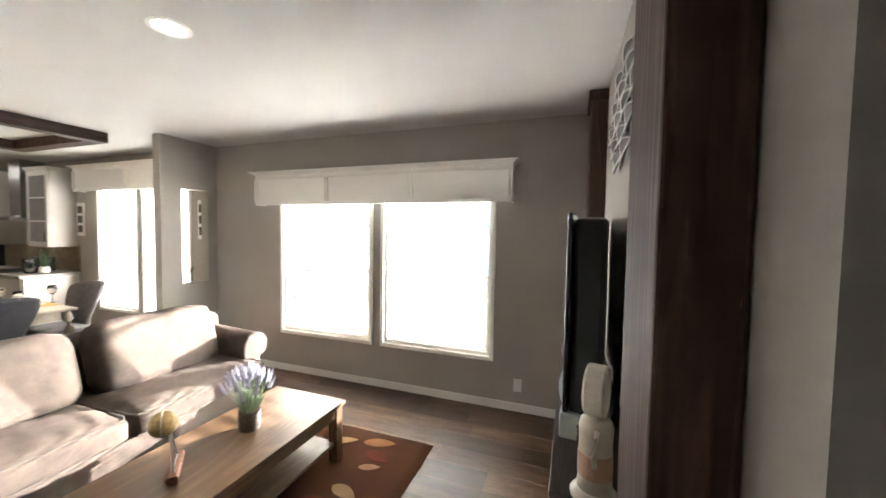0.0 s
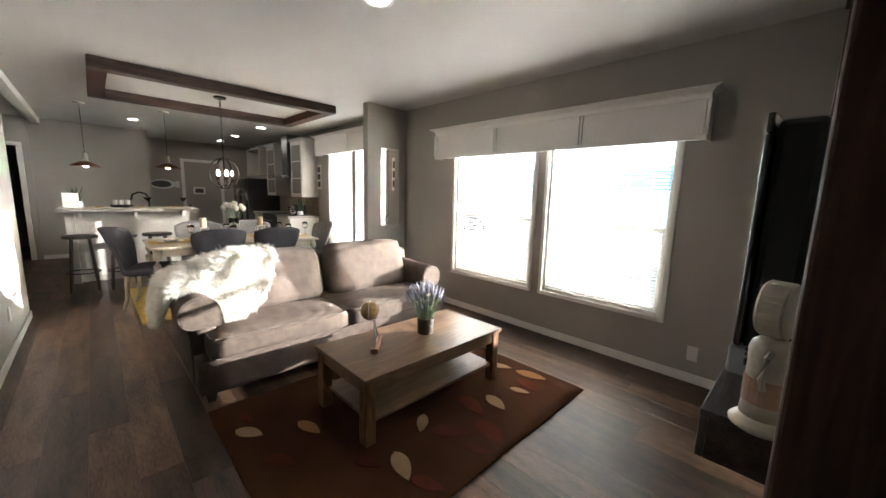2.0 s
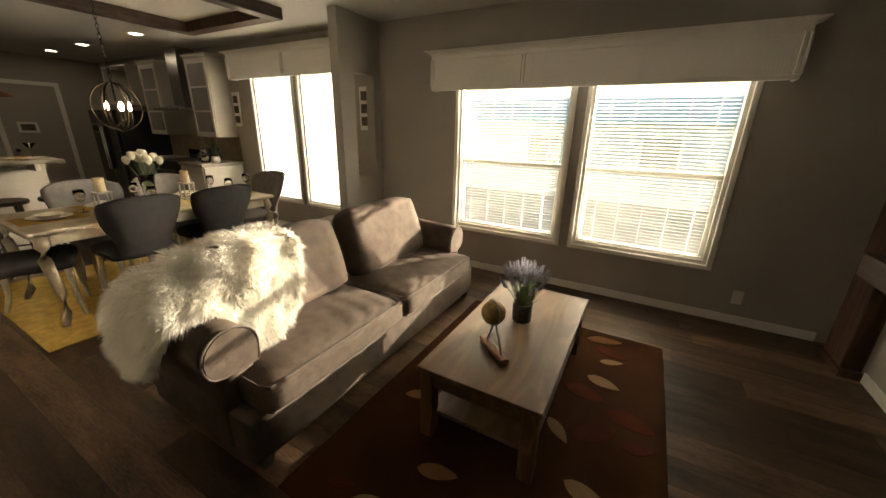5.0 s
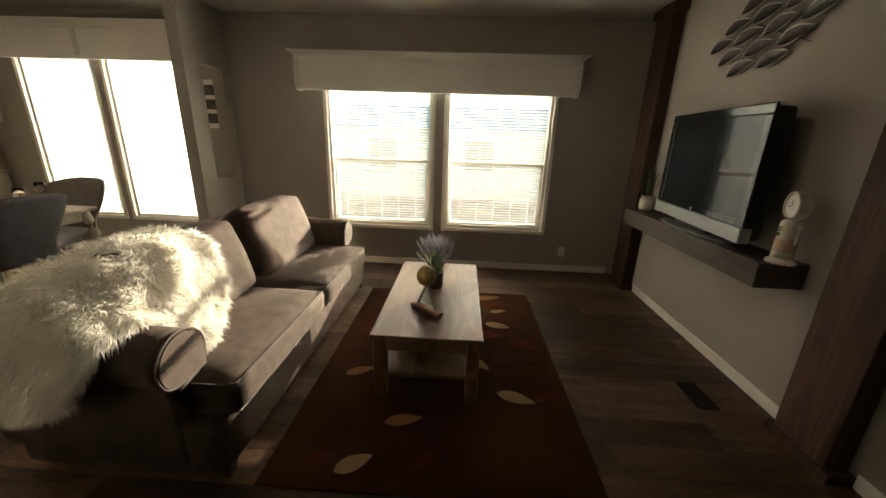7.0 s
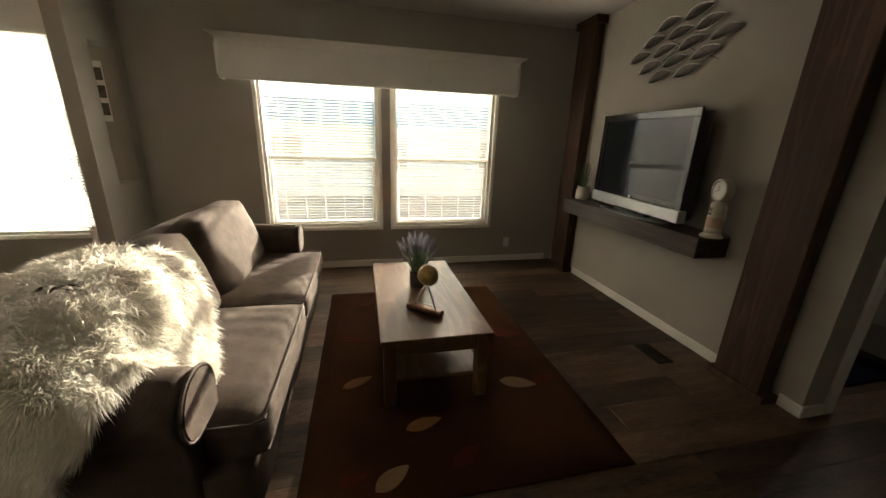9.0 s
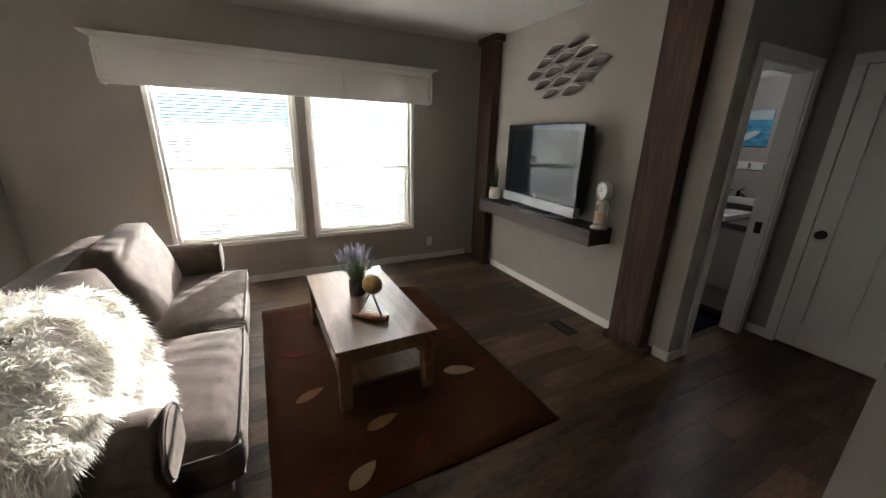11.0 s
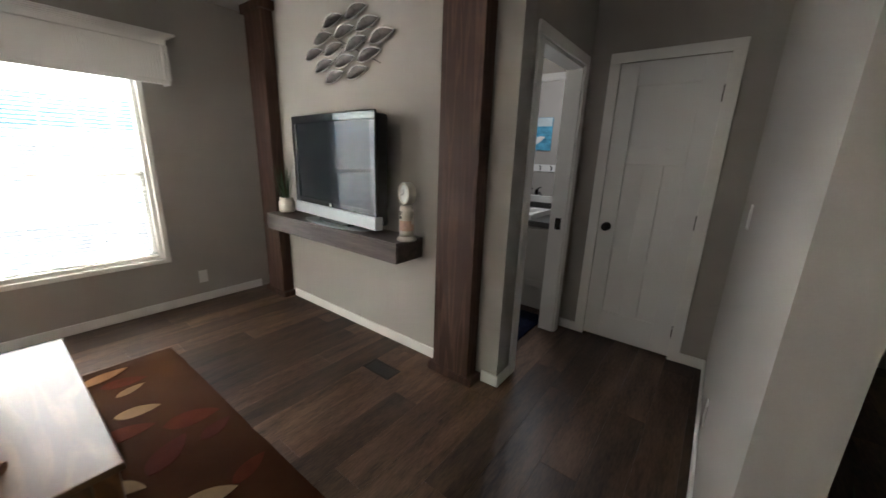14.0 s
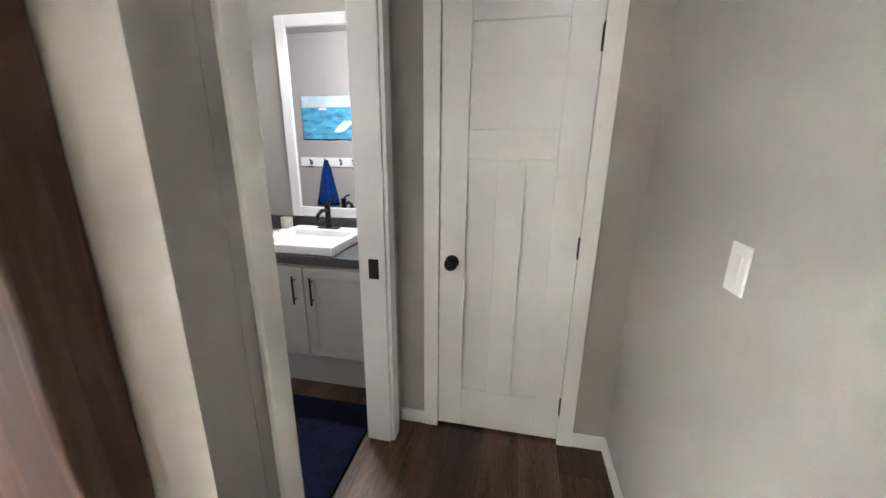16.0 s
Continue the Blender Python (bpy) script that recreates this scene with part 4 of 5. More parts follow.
bm.faces.new(r0[::-1]), bm.faces.new(r1)
part("log_base", bm, M["log"], gl, "red-brown split log base")
top = Vector((-1.938, -2.055, 0.62))
for f in (0.18, 0.82):
    part("strut", tube([a.lerp(b, f) + Vector((0, 0, 0.012)), top], 0.0055, 8), M["nickel"], gl)
part("crossbar", tube([a.lerp(b, 0.27) + Vector((0, 0, 0.03)), a.lerp(b, 0.73) + Vector((0, 0, 0.03))], 0.003, 8), M["nickel"], gl)
bm = bmesh.new()
bmesh.ops.create_uvsphere(bm, u_segments=28, v_segments=18, radius=0.058, matrix=Matrix.Translation((-1.938, -2.085, 0.672)))
part("globe", bm, M["globe"], gl, "mottled gold globe", smooth=True)
part("ring", tube([Vector((-1.938, -2.085, 0.672)) + 0.0615 * (math.cos(u) * d + math.sin(u) * Vector((0, 0, 1))) for u in [2 * math.pi * k / 32 for k in range(32)]], 0.0022, 6, closed=True), M["nickel"], gl)

gl.location += Vector((-0.023, 0.015, 0.0))

# ---- hall ----
def casing(name, label, y0, y1, z1, x=None, ax="y", w=0.065, face=None):
    """Door casing on one wall face. ax names the axis along which the opening runs."""
    t = thing(name, label, "door frame", kind="structure")
    for a, b, c, d in ((y0 - w, y0 + 0.006, 0.0, z1 - 0.0005), (y1 - 0.006, y1 + w, 0.0, z1 - 0.0005), (y0 - w, y1 + w, z1, z1 + w)):
        lo, hi = face
        bm = box(lo, hi, a, b, c, d, 0.004) if ax == "y" else box(a, b, lo, hi, c, d, 0.004)
        part("casing_board", bm, M["white"], t)
    return t


def panel_door(y0, y1, x):
    """A shaker door with one wide panel over two tall ones, facing -x."""
    d = thing("door_1", "white three-panel closet door, closed, with bronze hardware", "door", (x, (y0 + y1) / 2, 0), kind="structure")
    z0, z1, ym = 0.018, 2.036, (y0 + y1) / 2
    y0, y1 = y0 + 0.003, y1 - 0.003
    part("core", box(x + 0.012, x + 0.03, y0, y1, z0, z1), M["door"], d)
    s = 0.12
    for n, a, b, c, e in (("stile", y0, y0 + s, z0, z1), ("stile", y1 - s, y1, z0, z1), ("rail", y0 + s, y1 - s, z0, 0.235), ("rail", y0 + s, y1 - s, 1.37, 1.49),
                          ("rail", y0 + s, y1 - s, 1.885, z1), ("mullion", ym - 0.06, ym + 0.06, 0.235, 1.37)):
        part(n, box(x - 0.004, x + 0.0119, a, b, c, e, 0.004), M["door"], d)
    kx, ky, kz = x, y1 - 0.06, 0.91
    k = part("door_knob", lathe([(0.008, 0), (0.008, 0.03), (0.026, 0.036), (0.03, 0.048), (0.027, 0.06), (0.012, 0.066)], (kx, ky, kz), 24, turn=Matrix.Rotation(radians(-90), 4, "Y")), M["bronze"], d, "oil-rubbed bronze knob", smooth=True)
    part("rosette", lathe([(0.032, 0), (0.032, 0.004), (0.026, 0.008)], (kx, ky, kz), 24, turn=Matrix.Rotation(radians(-90), 4, "Y")), M["bronze"], k)
    part("latch", box(x - 0.003, x + 0.02, y1 + 0.001, y1 + 0.009, 0.87, 0.95), M["bronze"], d)
    for z in (0.215, 1.01, 1.81):
        h = part("hinge", box(x - 0.009, x + 0.006, y0 - 0.012, y0 + 0.006, z - 0.045, z + 0.045, 0.001), M["bronze"], d, "dark bronze hinge")
        part("pin", tube([(x - 0.012, y0 - 0.003, z - 0.05), (x - 0.012, y0 - 0.003, z + 0.05)], 0.007, 8), M["bronze"], h)


casing("trim_closet_door", "white casing around the closet door", -3.57, -2.954, 2.04, face=(1.09, 1.1075))
panel_door(-3.567, -2.957, 1.111)
tagged(part("jamb", box(1.142, 1.228, -3.58, -2.945, 0, 2.05), M["wall"]), "shaded closet door stop behind the door", "door frame", kind="structure")
casing("trim_bath_door", "white casing around the bathroom doorway", 0.222, 0.955, 2.02, ax="x", face=(-2.775, -2.7575))
jb = thing("jamb_bath", "white bathroom door jamb", "door frame", kind="structure")
part("jamb_board", box(0.218, 0.238, -2.757, -2.637, 0, 2.02, 0.002), M["white"], jb)
part("jamb_board", box(0.939, 0.959, -2.757, -2.637, 0, 2.02, 0.002), M["white"], jb)
part("jamb_board", box(0.238, 0.939, -2.757, -2.637, 2.0, 2.02, 0.002), M["white"], jb)
part("strike_plate", box(0.9365, 0.9395, -2.727, -2.682, 0.86, 0.95), M["bronze"], jb, "black strike plate")

# ---- bathroom ----
wall_y("wall_bath_west", 0.121, 0.13, -2.635, -0.15, H, label="pale bathroom wall")
va = thing("bathroom_vanity", "white shaker bathroom vanity with bronze bar pulls", "cabinet", (1.5, -2.05, 0))
part("carcass", box(1.22, 1.775, -2.63, -1.45, 0.24, 0.80, 0.002), M["cabinet"], va)
part("plinth", box(1.30, 1.775, -2.63, -1.45, 0.0, 0.2395), M["cabinet"], va)
for y0, y1, hy in ((-2.60, -2.19, -2.24), (-2.18, -1.77, -2.135)):
    d = part("cabinet_door", box(1.206, 1.2195, y0, y1, 0.255, 0.785, 0.002), M["cabinet"], va)
    for a, b, c, e in ((y0, y0 + 0.055, 0.255, 0.785), (y1 - 0.055, y1, 0.255, 0.785), (y0 + 0.055, y1 - 0.055, 0.255, 0.31), (y0 + 0.055, y1 - 0.055, 0.73, 0.785)):
        part("door_frame", box(1.198, 1.206, a, b, c, e, 0.002), M["cabinet"], d)
    h = part("pull", tube([(1.172, hy, 0.58), (1.172, hy, 0.74)], 0.006, 8), M["bronze"], d, "bronze bar pull")
    for z in (0.605, 0.715):
        part("pull_post", tube([(1.172, hy, z), (1.198, hy, z)], 0.004, 6), M["bronze"], d)
wt = thing("countertop", "charcoal laminate bathroom countertop with backsplash", "countertop", (1.5, -2.05, 0.8))
part("slab", box(1.20, 1.776, -2.635, -1.44, 0.8005, 0.852, 0.003), M["dcounter"], wt)
part("backsplash", box(1.757, 1.7765, -2.635, -1.44, 0.8525, 0.95, 0.002), M["dcounter"], wt)
sk = thing("bathroom_sink", "white rectangular drop-in porcelain sink", "sink", (1.45, -2.1, 0.852))
bm = box(1.215, 1.26, -2.36, -1.86, 0.8525, 0.905, 0.008)
box(1.60, 1.70, -2.36, -1.86, 0.8525, 0.905, 0.008, bm)
box(1.26, 1.60, -2.36, -2.315, 0.8525, 0.905, 0.008, bm)
box(1.26, 1.60, -1.905, -1.86, 0.8525, 0.905, 0.008, bm)
part("rim", bm, M["porcelain"], sk)
part("bowl", box(1.255, 1.605, -2.32, -1.90, 0.853, 0.862), M["porcelain"], sk)
fc = thing("faucet", "black single-handle bathroom faucet", "faucet", (1.65, -2.11, 0.905))
part("deck_plate", box(1.625, 1.675, -2.18, -2.04, 0.9055, 0.912, 0.003), M["bronze"], fc)
part("body", lathe([(0.02, 0), (0.018, 0.02), (0.018, 0.14), (0.02, 0.15), (0.014, 0.16)], (1.65, -2.11, 0.91), 16), M["bronze"], fc)
part("spout", tube([(1.645, -2.11, 1.02), (1.58, -2.11, 1.03), (1.53, -2.11, 1.01), (1.52, -2.11, 0.975)], 0.012, 10), M["bronze"], fc)
part("handle", tube([(1.65, -2.11, 1.065), (1.655, -2.13, 1.085), (1.66, -2.16, 1.095)], 0.006, 8), M["bronze"], fc)
bmr = thing("bathroom_mirror", "tall bathroom mirror in a white frame", "mirror", (1.77, -2.15, 0.95))
for a, b, c, e in ((-1.855, -1.79, 0.955, 2.17), (-2.55, -2.485, 0.955, 2.17), (-2.485, -1.855, 0.955, 1.02), (-2.485, -1.855, 2.105, 2.17)):
    part("frame_board", box(1.752, 1.779, a, b, c, e, 0.004), M["white"], bmr)
part("mirror_glass", box(1.765, 1.77, -2.486, -1.854, 1.019, 2.106), M["mirror"], bmr)
soap = thing("soap_dish", "cream soap dish beside a cream tumbler", "bath accessory", (1.62, -1.74, 0.8525))
part("dish", lathe([(0.03, 0), (0.06, 0.012), (0.065, 0.02), (0.06, 0.02), (0.03, 0.008)], (1.60, -1.80, 0.853), 20), M["cream"], soap)
part("soap", box(1.57, 1.63, -1.82, -1.78, 0.862, 0.89, 0.012), M["cream"], soap)
tum = thing("tumbler", "cream ceramic bathroom tumbler", "cup", (1.69, -1.78, 0.8525))
part("cup_wall", lathe([(0.032, 0), (0.036, 0.01), (0.038, 0.1), (0.034, 0.1), (0.03, 0.01)], (1.69, -1.78, 0.8525), 20), M["cream"], tum)
vl = thing("vanity_light", "lit vanity light bar above the mirror", "lamp", (1.75, -2.15, 2.32))
part("back_plate", box(1.752, 1.779, -2.40, -1.90, 2.40, 2.48, 0.004), M["nickel"], vl)
for y in (-2.32, -2.15, -1.98):
    part("shade", lathe([(0.03, 0), (0.045, -0.03), (0.05, -0.09), (0.045, -0.09), (0.04, -0.03), (0.02, -0.005)], (1.70, y, 2.46), 16), M["shade_glow"], vl, "glowing glass shade")
    lamp = new("vanity_bulb", bpy.data.lights.new("vanity_bulb", "AREA"))
    lamp.data.shape, lamp.data.size, lamp.data.energy, lamp.data.color = "DISK", 0.08, 0.4, (1.0, 0.93, 0.85)
    lamp.matrix_world = look((1.62, y, 2.35), (0.3, y, 1.75))
pic = thing("boat_painting", "blue canvas painting of a white rowing boat", "painting", (0.14, -1.3, 1.6))
part("canvas", box(0.131, 0.155, -1.62, -0.92, 1.50, 1.95, 0.002), M["sea"], pic)
bm = bmesh.new()
n = 14
ring = [(0.16 * (k / n - 0.5) * 2, 0.045 * math.sin(math.pi * k / n)) for k in range(n + 1)] + [(0.16 * (0.5 - k / n) * 2, -0.05 * math.sin(math.pi * k / n)) for k in range(1, n)]
bm.faces.new([bm.verts.new((0.1585, -1.41 + a * 0.75, 1.63 - b - a * 0.35)) for a, b in ring])
part("painted_boat", bm, M["plate_w"], pic)
# Pale strip: the picture's sky, plus the glow of light painted over it.
part("painted_sky", box(0.1552, 0.1562, -1.615, -0.925, 1.83, 1.945), M["painted_pale"], pic, "pale sky with lamp glow painted in at the canvas top")
bm = box(0.1565, 0.158, -1.22, -1.13, 1.80, 1.825)
part("painted_sail", bm, M["plate_w"], pic)
hk = thing("hook_rail", "white rail with black coat hooks", "hook rail", (0.14, -1.3, 1.28))
part("rail_board", box(0.131, 0.145, -1.72, -0.85, 1.20, 1.30, 0.003), M["white"], hk)
for y in (-1.67, -1.51, -1.36, -1.18, -1.0):
    part("hook", tube([(0.145, y, 1.27), (0.19, y, 1.265), (0.20, y, 1.29)], 0.006, 6), M["bronze"], hk)
    part("hook", tube([(0.145, y, 1.25), (0.17, y, 1.225), (0.19, y, 1.24)], 0.006, 6), M["bronze"], hk)
tw = thing("hand_towel", "royal blue patterned towel hanging from a hook", "towel", (0.19, -1.19, 1.25))
bm = bmesh.new()
rows = []
for k in range(9):
    u = k / 8
    w = 0.02 + 0.12 * u ** 0.8
    rows.append([bm.verts.new((0.19 + 0.02 * math.sin(j * 1.9 + u * 2) * (0.3 + u), -1.19 + w * 1.1 * (j / 6 - 1), 1.27 - 0.50 * u)) for j in range(13)])
for a, b in zip(rows, rows[1:]):
    for j in range(12):
        bm.faces.new((a[j], a[j + 1], b[j + 1], b[j]))
bmesh.ops.solidify(bm, geom=bm.faces[:], thickness=0.006)
part("cloth", bm, M["towel"], tw, smooth=True)
bmt = thing("bath_mat", "navy shag bath mat on the floor", "bath mat", (0.85, -2.1, 0))
part("pile_field", soft_box(0.40, 1.14, -2.615, -1.55, 0.0, 0.025, 0.01, 0.003, 16), M["mat_navy"], bmt, smooth=True)

# ---- plant by the entry ----
potted_blades("floor_plant", "leafy green floor plant in a dark pot", (-0.62, -4.24, 0.0), 0.13, 0.26, M["bark"], M["leaf"], 40, 0.35, 0.22, 0.05, 8)

# ---- wing wall mirror and photo frame ----
for x0 in (-7.05, -4.555):
    pf = thing("photo_frame", "white triple photo frame with grey pictures", "picture frame", (x0 + 0.08, -0.01, 1.68), group="triple photo frames")
    part("frame_board", box(x0, x0 + 0.16, -0.02, -0.001, 1.45, 1.93, 0.003), M["white"], pf)
    for z in (1.55, 1.69, 1.83):
        part("photo", box(x0 + 0.025, x0 + 0.135, -0.0225, -0.0202, z - 0.05, z + 0.05), M["leafmetal"], pf, "grey photograph")

# ---- ceiling beams and lamps ----
fr = thing("ceiling_beam_frame", "dark-stained rectangular beam frame on the dining ceiling", "ceiling beam", (-5.6, -1.99, H - 0.1))
for a, b, c, d in ((-6.40, -6.26, -3.2, -0.78), (-4.94, -4.80, -3.2, -0.78)):
    part("beam", box(a, b, c, d, H - 0.105, H - 0.001, 0.004), M["beam_x"], fr)
for c, d in ((-3.2, -3.06), (-0.92, -0.78)):
    part("beam", box(-6.26, -4.94, c, d, H - 0.104, H - 0.001, 0.004), M["beam"], fr)
tagged(part("trim_ceiling", box(-10.0, -5.72, -3.95, -3.83, H - 0.1, H - 0.001, 0.004), M["white"]), "white ceiling beam trim", "trim", kind="structure")

for k, (x, y, lit) in enumerate(((-2.1, -1.92, 0.2), (-8.6, -2.64, 0.12), (-7.52, -0.88, 0.15), (-9.15, -0.9, 0.15), (-10.35, -0.92, 0.15))):
    d = thing("recessed_light", "lit round recessed ceiling light with white trim", "lamp", (x, y, H), group="recessed ceiling lights")
    part("trim_ring", lathe([(0.07, -0.004), (0.095, -0.004), (0.095, -0.0005), (0.07, -0.0005)], (x, y, H), 28, ring=True), M["white"], d)
    part("lens", lathe([(0.069, -0.003), (0.069, -0.001)], (x, y, H), 28), M["lampglow"], d, "glowing lens")
    lamp = new("recessed_lamp", bpy.data.lights.new("recessed_lamp", "AREA"))
    lamp.data.shape, lamp.data.size, lamp.data.energy, lamp.data.color = "DISK", 0.13, lit, (1.0, 0.86, 0.7)
    lamp.matrix_world = look((x, y, H - 0.012), (x, y, 0))


def pendant(x, y, z):
    d = thing("pendant_light", "copper cone pendant with a lit bulb over the bar", "lamp", (x, y, H), group="pendants over the bar")
    part("canopy", lathe([(0.06, -0.02), (0.065, -0.005), (0.06, -0.001)], (x, y, H), 20), M["nickel"], d)
    part("cord", tube([(x, y, H - 0.02), (x, y, z + 0.16)], 0.004, 6), M["black"], d)
    part("socket_cap", lathe([(0.02, 0.16), (0.03, 0.13), (0.032, 0.07), (0.05, 0.045)], (x, y, z), 16), M["nickel"], d)
    part("shade", lathe([(0.05, 0.045), (0.10, 0.02), (0.175, -0.03), (0.172, -0.035), (0.09, 0.01), (0.045, 0.035)], (x, y, z), 28), M["copper"], d, "copper cone shade", smooth=True)
    bm = bmesh.new()
    bmesh.ops.create_icosphere(bm, subdivisions=2, radius=0.035, matrix=Matrix.Translation((x, y, z - 0.015)))
    part("bulb", bm, M["bulb"], d, "lit bulb", smooth=True)
    lamp = new("pendant_lamp", bpy.data.lights.new("pendant_lamp", "POINT"))
    lamp.data.energy, lamp.data.shadow_soft_size, lamp.data.color = 0.13, 0.04, (1.0, 0.72, 0.45)
    lamp.location = (x, y, z - 0.06)


pendant(-7.55, -3.29, 1.70)
pendant(-7.30, -2.36, 1.73)

ch = thing("chandelier", "dark metal orb chandelier with lit candle bulbs", "lamp", (-5.55, -1.99, H))
cx, cy, cz = -5.55, -1.99, 1.60
part("canopy", lathe([(0.07, -0.025), (0.075, -0.01), (0.07, -0.001)], (cx, cy, H), 24), M["bronze"], ch)
z, k = H - 0.03, 0
while z > cz + 0.22:
    ring = [(cx + 0.011 * math.cos(u) * (k % 2), cy + 0.011 * math.cos(u) * (1 - k % 2), z - 0.02 + 0.024 * math.sin(u)) for u in [2 * math.pi * q / 10 for q in range(10)]]
    part("chain_link", tube(ring, 0.0028, 5, closed=True), M["bronze"], ch)
    z, k = z - 0.037, k + 1
for a in (15, 75, 135):
    ring = [(cx + 0.17 * math.cos(u) * math.cos(radians(a)), cy + 0.17 * math.cos(u) * math.sin(radians(a)), cz + 0.195 * math.sin(u)) for u in [2 * math.pi * q / 40 for q in range(40)]]
    part("orb_ring", tube(ring, 0.007, 6, closed=True), M["bronze"], ch)
part("stem", tube([(cx, cy, cz + 0.22), (cx, cy, cz - 0.19)], 0.008, 8), M["bronze"], ch)
for a in range(5):
    u = 2 * math.pi * a / 5
    ex, ey = cx + 0.085 * math.cos(u), cy + 0.085 * math.sin(u)
    am = part("arm", tube([(cx, cy, cz - 0.13), (cx + 0.045 * math.cos(u), cy + 0.045 * math.sin(u), cz - 0.165), (ex, ey, cz - 0.14), (ex, ey, cz - 0.11)], 0.006, 8), M["bronze"], ch)
    part("candle_sleeve", lathe([(0.018, -0.11), (0.011, -0.105), (0.011, -0.03)], (ex, ey, cz), 12), M["bronze"], am)
    part("bulb", lathe([(0.008, -0.03), (0.016, -0.005), (0.013, 0.02), (0.003, 0.045)], (ex, ey, cz), 12), M["bulb"], am, "lit candle bulb", smooth=True)
lamp = new("chandelier_lamp", bpy.data.lights.new("chandelier_lamp", "POINT"))
lamp.data.energy, lamp.data.shadow_soft_size, lamp.data.color = 0.28, 0.12, (1.0, 0.75, 0.5)
lamp.location = (cx, cy, cz + 0.02)

# ---- dining ----
dt = thing("dining_table", "antique white dining table with cabriole legs", "table", (-5.48, -1.9, 0))
part("tabletop", box(-5.96, -5.02, -2.86, -0.96, 0.715, 0.745, 0.01), M["antique"], dt)
for x in (-5.90, -5.08):
    part("apron", box(x - 0.012, x + 0.012, -2.75, -1.07, 0.63, 0.7145, 0.004), M["antique"], dt)
for y in (-2.79, -1.03):
    part("apron", box(-5.84, -5.14, y - 0.012, y + 0.012, 0.63, 0.7145, 0.004), M["antique"], dt)
for x in (-5.89, -5.09):
    for y in (-2.78, -1.04):
        sx, sy = (1 if x > -5.5 else -1), (1 if y > -1.9 else -1)
        pts = [(x + sx * o, y + sy * o, z) for o, z in ((0.0, 0.714), (0.02, 0.62), (0.028, 0.54), (0.012, 0.40), (-0.006, 0.25), (0.0, 0.10), (0.028, 0.035), (0.035, 0.005))]
        part("leg", tube(pts, 0.042, 10, taper=0.5), M["antique"], dt, smooth=True)
dg = thing("dining_rug", "mustard and brown patterned rug under the dining table", "rug", (-5.5, -1.9, 0))
part("pile_field", box(-6.5, -4.72, -3.0, -0.7, 0.0, 0.009, 0.003), M["gold"], dg)


def chair_proto(cover, label):
    """A dining chair with a waisted, wrapped back; it faces local +x."""
    c = thing("dining_chair", label, "chair", group="dining chairs")
    part("seat", soft_box(-0.23, 0.24, -0.24, 0.24, 0.40, 0.49, 0.035, 0.015, 8), cover, c, smooth=True)
    bm = bmesh.new()
    n, grid = 12, {}
    for s in (0, 1):
        for i in range(n + 1):
            for j in range(n + 1):
                u, v = 2 * i / n - 1, j / n
                half = 0.185 + 0.075 * max(0, math.sin(math.pi * (v * 0.95 - 0.25))) + 0.03 * v
                z = 0.42 + v * (0.52 - 0.05 * abs(u) ** 3 * (v ** 4))
                x = -0.23 - 0.17 * v ** 1.4 + 0.075 * u * u * (0.3 + v) - 0.055 * s * (1 - 0.5 * abs(u) ** 6)
                grid[s, i, j] = bm.verts.new((x, u * half, z))
    for i in range(n):
        for j in range(n):
            bm.faces.new((grid[0, i, j], grid[0, i + 1, j], grid[0, i + 1, j + 1], grid[0, i, j + 1]))
            bm.faces.new((grid[1, i, j], grid[1, i, j + 1], grid[1, i + 1, j + 1], grid[1, i + 1, j]))
    for k in range(n):
        for a, b in ((((k, 0), (k + 1, 0))), (((k, n), (k + 1, n))), (((0, k), (0, k + 1))), (((n, k), (n, k + 1)))):
            bm.faces.new((grid[0, a[0], a[1]], grid[0, b[0], b[1]], grid[1, b[0], b[1]], grid[1, a[0], a[1]]))
    part("backrest", bm, cover, c, smooth=True)
    for x, y, o in ((0.2, 0.2, 0.02), (0.2, -0.2, 0.02), (-0.2, 0.19, -0.06), (-0.2, -0.19, -0.06)):
        part("leg", tube([(x, y, 0.41), (x + o * 0.2, y, 0.3), (x + o * 0.3, y, 0.15), (x + o, y, 0.0095)], 0.026, 8, taper=0.55), M["antique"], c)
    return c


a = chair_proto(M["charcoal"], "charcoal upholstered dining chair with carved legs")
a.matrix_basis = pose(-5.24, -2.22, 0, 0, 0, 180)
copy_thing(a, pose(-5.24, -1.56, 0, 0, 0, 180))
e = copy_thing(a, pose(-5.44, -2.80, 0, 0, 0, 70))
tagged(e, "charcoal upholstered host chair pulled out from the table")
b = chair_proto(M["chairlight"], "grey tweed dining chair behind the table")
b.matrix_basis = pose(-5.76, -2.22, 0, 0, 0, 0)
copy_thing(b, pose(-5.76, -1.56, 0, 0, 0, 0))
tagged(copy_thing(b, pose(-5.50, -0.98, 0, 0, 0, -90)), "grey tweed host chair beside the dining window")


